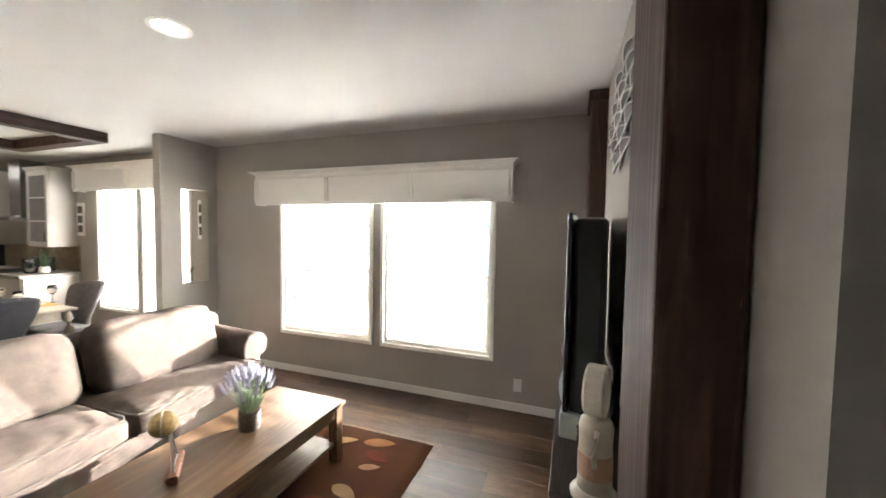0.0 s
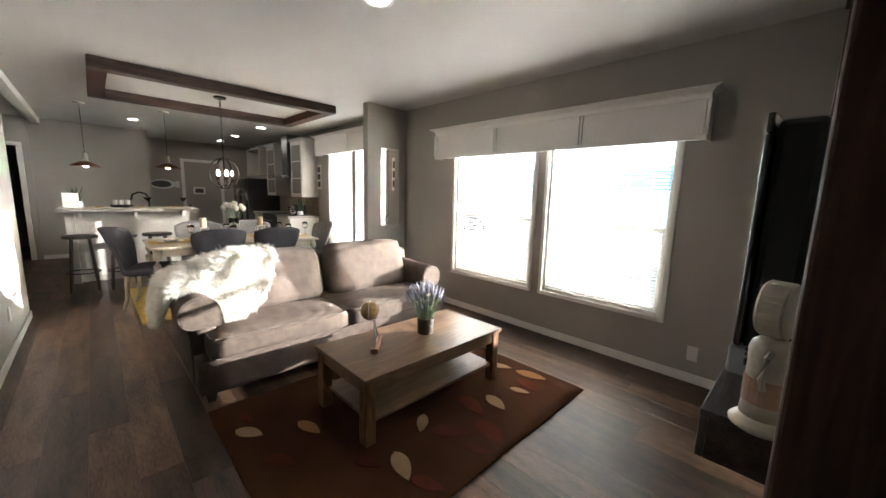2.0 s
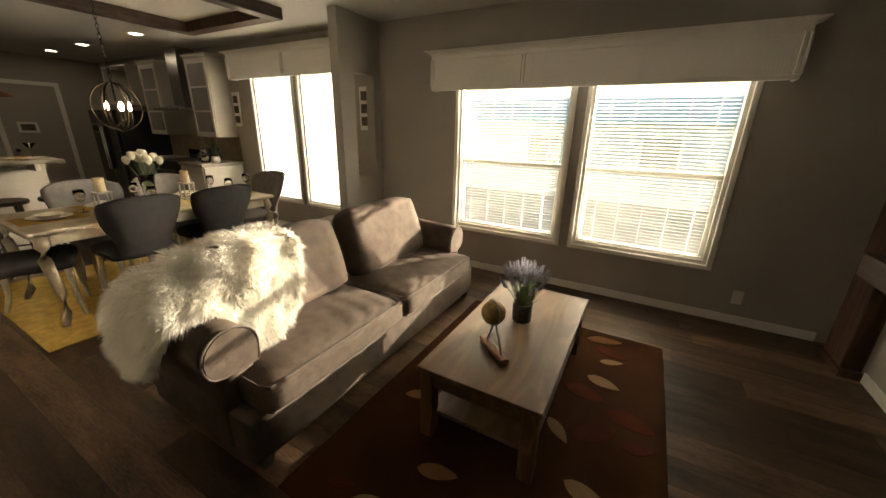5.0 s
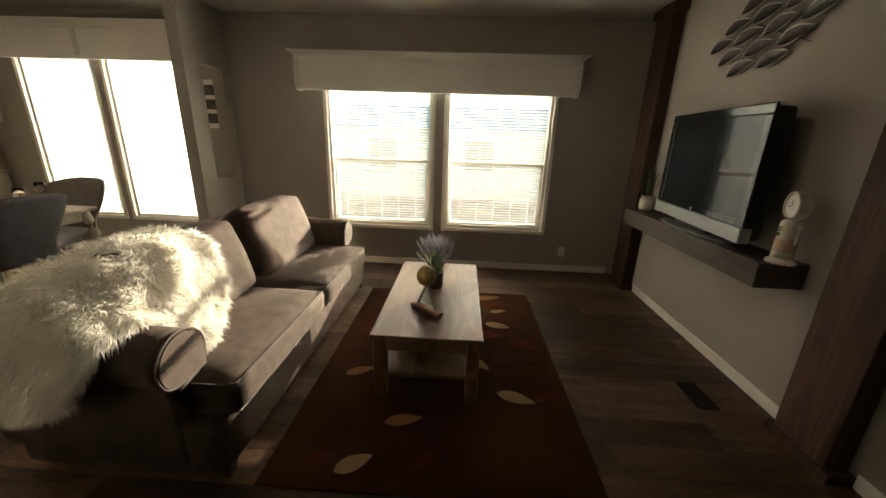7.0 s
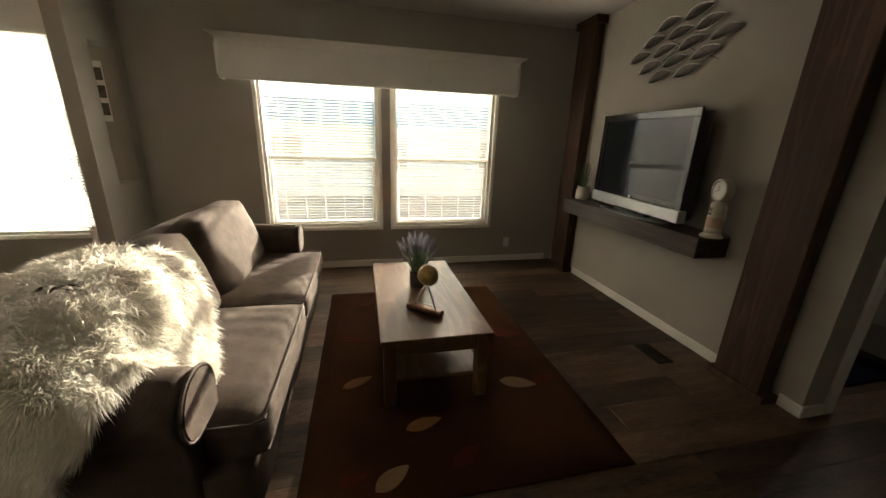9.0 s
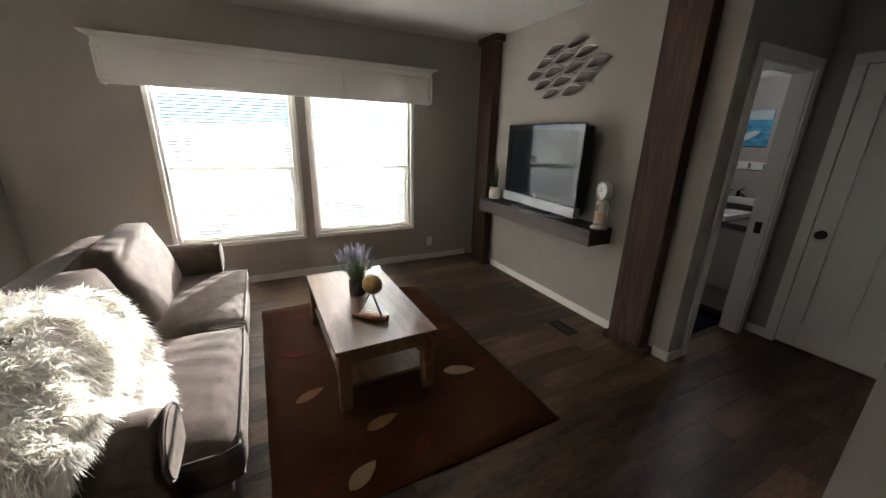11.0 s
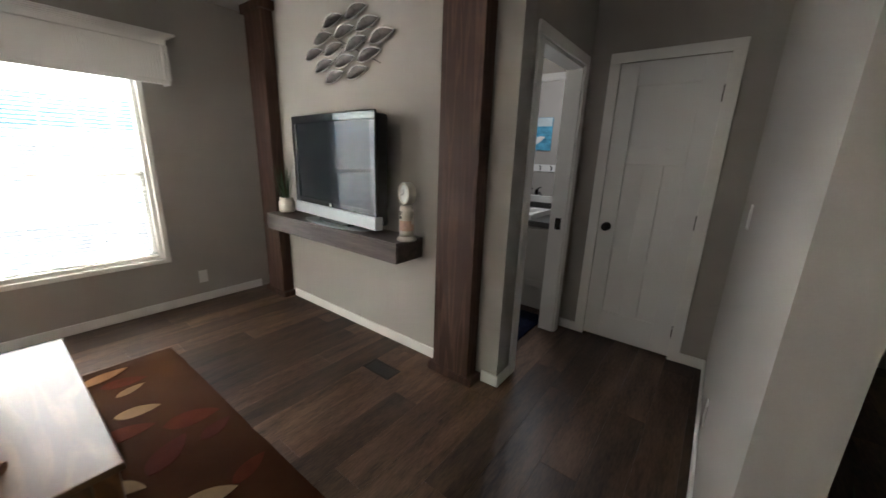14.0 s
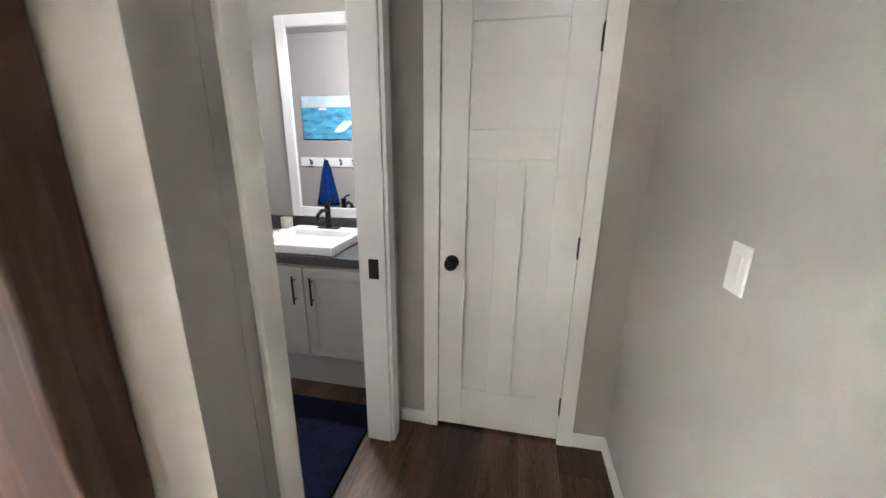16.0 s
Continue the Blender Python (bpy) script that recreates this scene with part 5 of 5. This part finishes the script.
def setting(x, y):
    p = thing("place_setting", "stacked cream plates on a mustard placemat", "tableware", (x, y, 0.7455), group="place settings")
    part("placemat", box(x - 0.16, x + 0.16, y - 0.2, y + 0.2, 0.7455, 0.748), M["gold"], p)
    part("plate", lathe([(0.08, 0), (0.13, 0.012), (0.135, 0.016), (0.13, 0.016), (0.08, 0.005)], (x, y, 0.7482), 24), M["cream"], p)
    part("bowl", lathe([(0.05, 0.006), (0.085, 0.03), (0.09, 0.034), (0.085, 0.034), (0.05, 0.012)], (x, y, 0.7485), 24), M["cream"], p)
    g = thing("wine_glass", "clear stemmed wine glass on the dining table", "glass", (x, y + 0.2, 0.7455), group="wine glasses")
    part("bowl", lathe([(0.034, 0), (0.033, 0.003), (0.004, 0.007), (0.004, 0.085), (0.03, 0.11), (0.04, 0.145), (0.034, 0.19), (0.0325, 0.19), (0.038, 0.145), (0.028, 0.113), (0.002, 0.09)], (x + 0.06 * (1 if x > -5.5 else -1) * -1, y + 0.22, 0.7455), 20), M["glass"], g, smooth=True)


for x in (-5.25, -5.72):
    for y in (-2.2, -1.5):
        setting(x, y)
setting(-5.48, -2.62)
setting(-5.48, -1.16)
vs = thing("tulip_vase", "tall clear glass vase of white tulips", "vase", (-5.48, -1.93, 0.7455))
c = (-5.48, -1.93, 0.7455)
part("vase_glass", lathe([(0.045, 0), (0.045, 0.008), (0.04, 0.05), (0.05, 0.16), (0.07, 0.28), (0.067, 0.28), (0.047, 0.16), (0.036, 0.05), (0.036, 0.012)], c, 24), M["glass"], vs, smooth=True)
rnd = random.Random(9)
for k in range(11):
    u, s = 2.4 * k, 0.04 + 0.10 * rnd.random()
    top = (c[0] + s * math.cos(u), c[1] + s * math.sin(u), c[2] + 0.40 + rnd.uniform(-0.03, 0.04))
    st = part("stem", tube([(c[0] + 0.01 * math.cos(u), c[1] + 0.01 * math.sin(u), c[2] + 0.015), (c[0] + 0.3 * s * math.cos(u), c[1] + 0.3 * s * math.sin(u), c[2] + 0.22), top], 0.004, 6), M["leafpale"], vs)
    part("bloom", lathe([(0.008, -0.01), (0.027, 0.012), (0.031, 0.035), (0.024, 0.058), (0.012, 0.064)], top, 10), M["petal"], st, smooth=True)
for x, y in ((-5.46, -2.28), (-5.50, -1.60)):
    l = thing("candle_holder", "dark square lantern stand with an ivory pillar candle", "candle holder", (x, y, 0.7455), group="candle holders")
    for sx in (-0.045, 0.045):
        for sy in (-0.045, 0.045):
            part("corner_post", box(x + sx - 0.006, x + sx + 0.006, y + sy - 0.006, y + sy + 0.006, 0.7455, 0.90), M["nickel"], l)
    part("base_plate", box(x - 0.055, x + 0.055, y - 0.055, y + 0.055, 0.7456, 0.756, 0.002), M["nickel"], l)
    part("top_plate", box(x - 0.055, x + 0.055, y - 0.055, y + 0.055, 0.90, 0.912, 0.002), M["nickel"], l)
    part("candle", lathe([(0.036, 0), (0.037, 0.003), (0.037, 0.115), (0.03, 0.118), (0.01, 0.112)], (x, y, 0.912), 20), M["candle"], l, "ivory pillar candle")
potted_blades("snake_plant", "snake plant in a glass pot on the counter end", (-7.2, -0.32, 0.92), 0.06, 0.09, M["porcelain"], M["leaf"], 9, 0.32, 0.1, 0.035, 4)
fern = potted_blades("fern_plant", "dark feathery frond plant by the dining window", (-4.58, -0.22, 0.0), 0.09, 0.55, M["cream"], M["leaf"], 6, 0.3, 0.16, 0.03, 12)


def frond(pts, leaf_len):
    """An arching midrib with paired narrow leaflets that shorten to the tip."""
    line = [Vector(lerp_line(pts, k / 28)) for k in range(29)]
    bm = tube(line, 0.004, 5, taper=0.3)
    for k in range(4, 29):
        d = (line[k] - line[k - 1]).normalized()
        side = d.cross(Vector((0.4, -0.9, 0.1))).normalized()
        ln = leaf_len * (0.35 + 0.65 * math.sin(math.pi * min(1, (30 - k) / 26)))
        for sg_ in (-1, 1):
            blade(line[k], line[k] + side * sg_ * ln + d * ln * 0.6, 0.016, 0.05, bm, 3)
    return bm


for tip, mid in (((-4.80, -0.185, 1.24), (-4.62, -0.2, 1.06)), ((-4.45, -0.3, 1.22), (-4.53, -0.25, 1.05)), ((-4.62, -0.12, 1.14), (-4.6, -0.17, 1.0)),
                 ((-4.72, -0.36, 1.05), (-4.63, -0.28, 0.95)), ((-4.48, -0.13, 1.10), (-4.54, -0.18, 0.97))):
    part("frond", frond([(-4.58, -0.22, 0.5), (-4.585, -0.218, 0.8), mid, tip], 0.06), M["leaf"], fern, smooth=True)

# ---- kitchen ----
bar = thing("breakfast_bar", "raised breakfast bar with a pale counter", "bar counter", (-7.3, -2.9, 0))
part("half_wall", box(-7.50, -7.36, -3.62, -2.22, 0, 1.0395, 0.003), M["wall"], bar)
part("bar_top", box(-7.62, -6.98, -3.72, -2.14, 1.04, 1.08, 0.008), M["counter"], bar)
for y in (-3.5, -2.92, -2.34):
    part("bracket", box(-7.359, -7.08, y - 0.02, y + 0.02, 0.96, 1.0395, 0.004), M["cabinet"], bar)
part("end_post", box(-7.36, -7.26, -3.66, -3.56, 0, 1.0395, 0.004), M["cabinet"], bar)
part("base_cabinet", box(-8.1, -7.501, -3.6, -2.24, 0, 0.88, 0.003), M["cabinet"], bar)
part("work_top", box(-8.12, -7.501, -3.62, -2.22, 0.8805, 0.92, 0.004), M["counter"], bar)
for x, y in ((-6.8, -3.52), (-6.72, -3.12), (-6.75, -2.72), (-6.7, -2.32)):
    st = thing("bar_stool", "dark round bar stool with a metal footrest", "stool", (x, y, 0), group="bar stools")
    part("seat", lathe([(0.16, 0.70), (0.175, 0.705), (0.175, 0.735), (0.16, 0.74)], (x, y, 0), 24), M["darkwood"], st)
    for k in range(4):
        u = math.pi / 4 + math.pi / 2 * k
        part("leg", tube([(x + 0.12 * math.cos(u), y + 0.12 * math.sin(u), 0.70), (x + 0.19 * math.cos(u), y + 0.19 * math.sin(u), 0.0)], 0.016, 8), M["darkwood"], st)
    part("footrest", tube([(x + 0.168 * math.cos(u), y + 0.168 * math.sin(u), 0.25) for u in [2 * math.pi * q / 20 for q in range(20)]], 0.009, 6, closed=True), M["bronze"], st)
sf = thing("sink_faucet", "black gooseneck kitchen faucet", "faucet", (-7.7, -2.75, 0.92))
part("spout", tube([(-7.66, -2.7, 0.92), (-7.66, -2.7, 1.22), (-7.68, -2.74, 1.29), (-7.7, -2.82, 1.31), (-7.72, -2.9, 1.27), (-7.73, -2.92, 1.18)], 0.014, 10), M["bronze"], sf)
for k, y in enumerate((-3.3, -2.86, -2.42)):
    p = thing("bar_plate", "cream plate on the breakfast bar", "tableware", (-7.2, y, 1.0805), group="plates on the bar")
    part("dish", lathe([(0.08, 0), (0.125, 0.01), (0.13, 0.014), (0.08, 0.005)], (-7.18, y, 1.0805), 24), M["cream"], p)
    part("napkin", box(-7.24, -7.12, y - 0.04, y + 0.04, 1.0945, 1.102, 0.003), M["gold"], p)
for y in (-2.75, -2.3):
    g = thing("martini_glass", "clear martini glass on the bar", "glass", (-7.3, y, 1.0805), group="martini glasses")
    part("glass_body", lathe([(0.035, 0), (0.03, 0.004), (0.004, 0.008), (0.004, 0.09), (0.055, 0.16), (0.053, 0.16), (0.002, 0.094)], (-7.3, y, 1.0805), 18), M["glass"], g, smooth=True)
sg = thing("counter_sign", "small white tent card on the bar", "sign", (-7.25, -3.58, 1.08))
part("card", box(-7.26, -7.25, -3.66, -3.50, 1.0805, 1.29, turn=Matrix.Translation((-7.25, -3.58, 1.08)) @ Matrix.Rotation(radians(-12), 4, "Y") @ Matrix.Translation((7.25, 3.58, -1.08))), M["plate_w"], sg)
potted_blades("bar_plant", "dark green plant in a glass bowl on the bar", (-7.5, -3.52, 1.0805), 0.06, 0.08, M["silver"], M["leaf"], 18, 0.26, 0.1, 0.02, 14)
tray = thing("serving_tray", "black serving tray with white cups", "tray", (-7.45, -3.05, 1.0805))
part("tray_base", box(-7.55, -7.35, -3.18, -2.92, 1.0805, 1.12, 0.005), M["black"], tray)
for y in (-3.12, -3.05, -2.98):
    part("cup", lathe([(0.022, 0), (0.03, 0.01), (0.032, 0.07), (0.028, 0.07)], (-7.45, y, 1.1205), 14), M["porcelain"], tray)

for ob in list(scene.objects):
    if ob.parent is None and ob.name.split(".")[0] in ("breakfast_bar", "bar_stool", "sink_faucet", "bar_plate", "martini_glass", "counter_sign", "bar_plant", "serving_tray"):
        ob.location.y += 0.10

ba = thing("base_cabinets", "white base cabinet run with a dark range", "cabinet", (-8.6, -0.3, 0))
for k, (x0, x1) in enumerate(((-7.66, -7.04), (-8.9, -8.44), (-9.05, -8.9))):
    part("cabinet_body", box(x0, x1 - 0.001, -0.60, -0.016, 0.0, 0.88, 0.002), M["cabinet"], ba)
part("door_panel", box(-7.64, -7.06, -0.618, -0.6005, 0.12, 0.86, 0.003), M["cabinet"], ba)
part("end_panel", box(-7.04, -7.028, -0.60, -0.016, 0.1, 0.86, 0.002), M["cabinet"], ba)
cw = thing("kitchen_counter", "pale speckled kitchen counter with tiled splashback", "countertop", (-7.4, -0.3, 0.88))
part("slab", box(-7.66, -7.01, -0.64, -0.002, 0.8805, 0.92, 0.004), M["counter"], cw)
part("slab", box(-9.05, -8.44, -0.64, -0.002, 0.8805, 0.92, 0.004), M["counter"], cw)
part("splashback", box(-9.05, -7.03, -0.012, -0.001, 0.9205, 1.30), M["tile"], cw, "tan stone tile splashback")
ra = thing("kitchen_range", "black and steel kitchen range", "stove", (-8.05, -0.33, 0))
part("body", box(-8.43, -7.67, -0.63, -0.016, 0, 0.915, 0.004), M["black"], ra)
part("oven_handle", tube([(-8.36, -0.665, 0.78), (-7.74, -0.665, 0.78)], 0.012, 8), M["steel"], ra)
part("back_panel", box(-8.43, -7.67, -0.08, -0.016, 0.916, 1.06, 0.004), M["gloss"], ra)


def upper(x0, x1, label):
    """A tall white wall cabinet with a glazed muntin door and bar pull."""
    u = thing("wall_cabinet", label, "cabinet", ((x0 + x1) / 2, -0.17, 1.29), group="wall cabinets")
    part("cabinet_body", box(x0, x1, -0.31, -0.002, 1.29, 2.36, 0.003), M["cabinet"], u)
    bm = box(x0 - 0.01, x1 + 0.012, -0.335, -0.002, 2.3605, 2.385, 0.003)
    box(x0 - 0.02, x1 + 0.03, -0.355, -0.002, 2.385, 2.41, 0.003, bm)
    part("crown", bm, M["cabinet"], u)
    d = part("cabinet_door", box(x0 + 0.005, x0 + 0.05, -0.33, -0.3105, 1.295, 2.35, 0.003), M["cabinet"], u)
    for a, b, c, e in ((x1 - 0.05, x1 - 0.005, 1.295, 2.35), (x0 + 0.05, x1 - 0.05, 1.295, 1.36), (x0 + 0.05, x1 - 0.05, 2.29, 2.35), (x0 + 0.05, x1 - 0.05, 1.64, 1.66), (x0 + 0.05, x1 - 0.05, 1.97, 1.99)):
        part("door_frame", box(a, b, -0.33, -0.3105, c, e, 0.002), M["cabinet"], d)
    part("door_pane", box(x0 + 0.05, x1 - 0.05, -0.322, -0.318, 1.36, 2.29), M["cabglass"], d, "glass pane with a grey reflection in its colour")
    part("pull", tube([(x1 - 0.03, -0.35, 1.36), (x1 - 0.03, -0.35, 1.50)], 0.006, 6), M["bronze"], d)


upper(-7.58, -7.06, "white wall cabinet with a glazed door beside the window")
upper(-8.98, -8.46, "white wall cabinet with a glazed door beyond the hood")
hd = thing("range_hood", "stainless chimney range hood", "range hood", (-8.02, -0.25, 1.65))
part("chimney", box(-8.17, -7.87, -0.28, -0.002, 1.74, H - 0.002, 0.003), M["steel"], hd)
part("canopy", box(-8.40, -7.64, -0.48, -0.002, 1.66, 1.70, 0.003), M["steel"], hd)
bm = box(-8.38, -7.66, -0.46, -0.002, 1.7005, 1.74)
for v in bm.verts:
    if v.co.z > 1.73:
        v.co.x = -8.02 + (v.co.x + 8.02) * 0.5
        v.co.y *= 0.65
part("flare", bm, M["steel"], hd)
fg = thing("refrigerator", "glossy black two-door kitchen refrigerator", "refrigerator", (-9.6, -0.4, 0))
part("cabinet_body", box(-10.0, -9.1, -0.72, -0.016, 0.0, 1.66, 0.006), M["black"], fg)
part("fridge_door", box(-10.0, -9.56, -0.775, -0.7205, 0.05, 1.65, 0.008), M["gloss"], fg)
part("fridge_door", box(-9.54, -9.1, -0.775, -0.7205, 0.05, 1.65, 0.008), M["gloss"], fg)
for x in (-9.59, -9.51):
    part("door_handle", tube([(x, -0.81, 0.7), (x, -0.81, 1.4)], 0.011, 8), M["steel"], fg)
oc = thing("fridge_cabinet", "white open cabinet above the refrigerator", "cabinet", (-9.6, -0.3, 1.75))
bm = box(-10.0, -9.98, -0.45, -0.002, 1.75, 2.36)
box(-9.12, -9.10, -0.45, -0.002, 1.75, 2.36, 0, bm)
box(-9.98, -9.12, -0.45, -0.002, 1.75, 1.77, 0, bm)
box(-9.98, -9.12, -0.45, -0.002, 2.34, 2.36, 0, bm)
part("cabinet_body", bm, M["cabinet"], oc)
potted_blades("cabinet_plant", "small green plant in the open cabinet", (-9.4, -0.3, 1.7705), 0.05, 0.09, M["cream"], M["leafpale"], 18, 0.16, 0.12, 0.03, 15)
cm = thing("coffee_maker", "black coffee maker on the counter", "coffee maker", (-7.5, -0.3, 0.92))
part("body", box(-7.60, -7.42, -0.30, -0.10, 0.9205, 1.13, 0.02), M["black"], cm)
part("carafe", lathe([(0.05, 0), (0.06, 0.03), (0.06, 0.09), (0.045, 0.12)], (-7.5, -0.36, 0.9205), 18), M["gloss"], cm)
jar = thing("glass_jar", "clear lidded glass canister on the counter", "jar", (-7.3, -0.4, 0.92))
part("jar_wall", lathe([(0.06, 0), (0.065, 0.01), (0.065, 0.14), (0.05, 0.16), (0.046, 0.16), (0.06, 0.14), (0.06, 0.012)], (-7.3, -0.42, 0.9205), 20), M["glass"], jar, smooth=True)
part("lid", lathe([(0.052, 0.161), (0.055, 0.17), (0.05, 0.19), (0.012, 0.2), (0.015, 0.215)], (-7.3, -0.42, 0.9205), 20), M["steel"], jar, "steel lid")

# ---- far wall of the kitchen ----
wall_y("wall_passage", -10.12, -10.0, -6.18, -4.002, H, [(-4.95, -4.15, 0, 2.05)])
casing("trim_passage", "white casing around a dark passage doorway", -4.95, -4.15, 2.05, face=(-10.0, -9.983))
casing("trim_back_door", "white casing around the back door", -1.55, -0.75, 2.06, face=(-11.2995, -11.28))
bd = thing("door_2", "grey painted back door, closed", "door", (-11.29, -1.15, 0), kind="structure")
part("leaf", box(-11.2995, -11.288, -1.545, -0.755, 0.01, 2.055, 0.003), M["wall"], bd)
part("knob", lathe([(0.03, 0), (0.03, 0.05), (0.02, 0.06)], (-11.288, -1.47, 0.95), 16, turn=Matrix.Rotation(radians(90), 4, "Y")), M["bronze"], bd)
pk = thing("small_picture", "small framed picture on the back door wall", "picture frame", (-11.28, -1.3, 1.35))
part("frame_board", box(-11.2875, -11.27, -1.38, -1.12, 1.25, 1.43, 0.003), M["white"], pk)
part("photo", box(-11.2695, -11.267, -1.34, -1.16, 1.285, 1.395), M["leafmetal"], pk)
fs = thing("fish_sign", "white wooden fish sign with a dark oval centre", "wall sign", (-11.28, -2.0, 1.48))
bm = bmesh.new()
n = 20
ring = [(0.27 * math.cos(2 * math.pi * k / n) , 0.115 * math.sin(2 * math.pi * k / n)) for k in range(n)]
for x in (-11.299, -11.28):
    bm.faces.new([bm.verts.new((x, -2.0 + a, 1.48 + b)) for a, b in ring])
bm.verts.ensure_lookup_table()
for k in range(n):
    bm.faces.new((bm.verts[k], bm.verts[(k + 1) % n], bm.verts[n + (k + 1) % n], bm.verts[n + k]))
part("fish_body", bm, M["white"], fs)
part("tail", box(-11.299, -11.281, -1.74, -1.66, 1.40, 1.56, 0.004), M["white"], fs)
bm = bmesh.new()
bm.faces.new([bm.verts.new((-11.2775, -2.02 + a * 0.72, 1.48 + b * 0.72)) for a, b in ring])
r = bmesh.ops.extrude_face_region(bm, geom=bm.faces[:])
bmesh.ops.translate(bm, vec=(0.004, 0, 0), verts=[v for v in r["geom"] if isinstance(v, bmesh.types.BMVert)])
part("chalk_oval", bm, M["ink"], fs)

# ---- outside ----
nh = thing("neighbour_house", "pale blue manufactured house with a blue roof across the yard", "house", (-2.0, 12.0, -0.6))
part("wall", box(-11, 5.0, 9.0, 15.0, -0.6, 1.75), M["siding"], nh)
for k in range(11):
    part("siding_board", box(-11, 5.0, 8.975, 8.999, -0.55 + k * 0.205, -0.36 + k * 0.205, 0.006), M["siding"], nh)
bm = box(-11.3, 5.3, 8.6, 15.4, 1.75, 1.9)
part("eave", bm, M["roof"], nh, "blue eave fascia")
bm = box(-11.3, 5.3, 8.6, 15.4, 1.9, 2.75)
for v in bm.verts:
    if v.co.z > 2.5:
        v.co.y = 12.0 + (v.co.y - 12.0) * 0.05
part("roof", bm, M["roof"], nh, "blue metal gable roof")
for x in (-8.5, -4.6, -1.2, 2.4):
    w = part("window", box(x - 0.55, x + 0.55, 8.93, 8.99, 0.3, 1.45, 0.004), M["white"], nh, "white framed window")
    part("pane", box(x - 0.47, x + 0.47, 8.924, 8.93, 0.38, 1.37), M["cabinet"], w, "curtained pane")
car = thing("parked_car", "silver parked car seen through the dining window", "car", (-9.5, 6.2, -0.6))
bm = box(-11.6, -7.4, 5.4, 7.1, -0.38, 0.2, 0.12, seg=3)
part("body", bm, M["silver"], car, smooth=True)
bm = box(-10.7, -8.3, 5.5, 7.0, 0.2, 0.72, 0.1, seg=3)
for v in bm.verts:
    if v.co.z > 0.5:
        v.co.x = -9.5 + (v.co.x + 9.5) * 0.75
part("cabin", bm, M["screen"], car, "dark glazed cabin", smooth=True)
for x in (-10.8, -8.2):
    for y in (5.42, 6.9):
        part("wheel", lathe([(0.2, -0.09), (0.31, -0.09), (0.32, 0), (0.31, 0.09), (0.2, 0.09)], (x, y + 0.07, -0.28), 20, turn=Matrix.Rotation(radians(90), 4, "X")), M["black"], car)

# ---- floor planks ----
fl = tagged(part("floor", box(-12.6, 2.2, -6.3, 0.0, -0.12, -0.006), M["joint"]), "grey-brown vinyl plank floor with staggered joints", "floor", kind="structure")
rnd = random.Random(2)
PW, PL = 0.178, 1.22
cache, rest = {}, []
row, y = 0, 0.0
while y > -6.17:
    y0 = max(y - PW, -6.18)
    x = -12.45 - rnd.uniform(0, PL)
    while x < 1.99:
        xa, xb = max(x, -12.45), min(x + PL, 1.99)
        if xb - xa > 0.02:
            near = xb > -7.0 and y > -4.4 and not (xa > 1.2)
            key = (round(xb - xa, 3), round(y - y0, 3))
            if near:
                if key not in cache:
                    bm = box(-key[0] / 2 + 0.0003, key[0] / 2 - 0.0003, -key[1] / 2 + 0.0003, key[1] / 2 - 0.0003, -0.006, 0.0, 0.0008, seg=1)
                    p = part("plank", bm, M["plank"], fl)
                    cache[key] = p.data
                else:
                    p = new("plank", cache[key])
                    p.parent = fl
                p.location = ((xa + xb) / 2, (y + y0) / 2, rnd.uniform(-0.0004, 0.0))
            else:
                rest.append((xa, xb, y0, y))
        x += PL
    y -= PW
    row += 1
verts, faces = [], []
for xa, xb, ya, yb in rest:
    b = len(verts)
    verts += [(xa + 0.001, ya + 0.001, -0.001), (xb - 0.001, ya + 0.001, -0.001), (xb - 0.001, yb - 0.001, -0.001), (xa + 0.001, yb - 0.001, -0.001)]
    faces.append((b, b + 1, b + 2, b + 3))
me = bpy.data.meshes.new("far_planks")
me.from_pydata(verts, [], faces)
me.materials.append(M["plank_far"])
fp = new("far_planks", me)
fp.parent = fl
tagged(fp, kind="stuff")
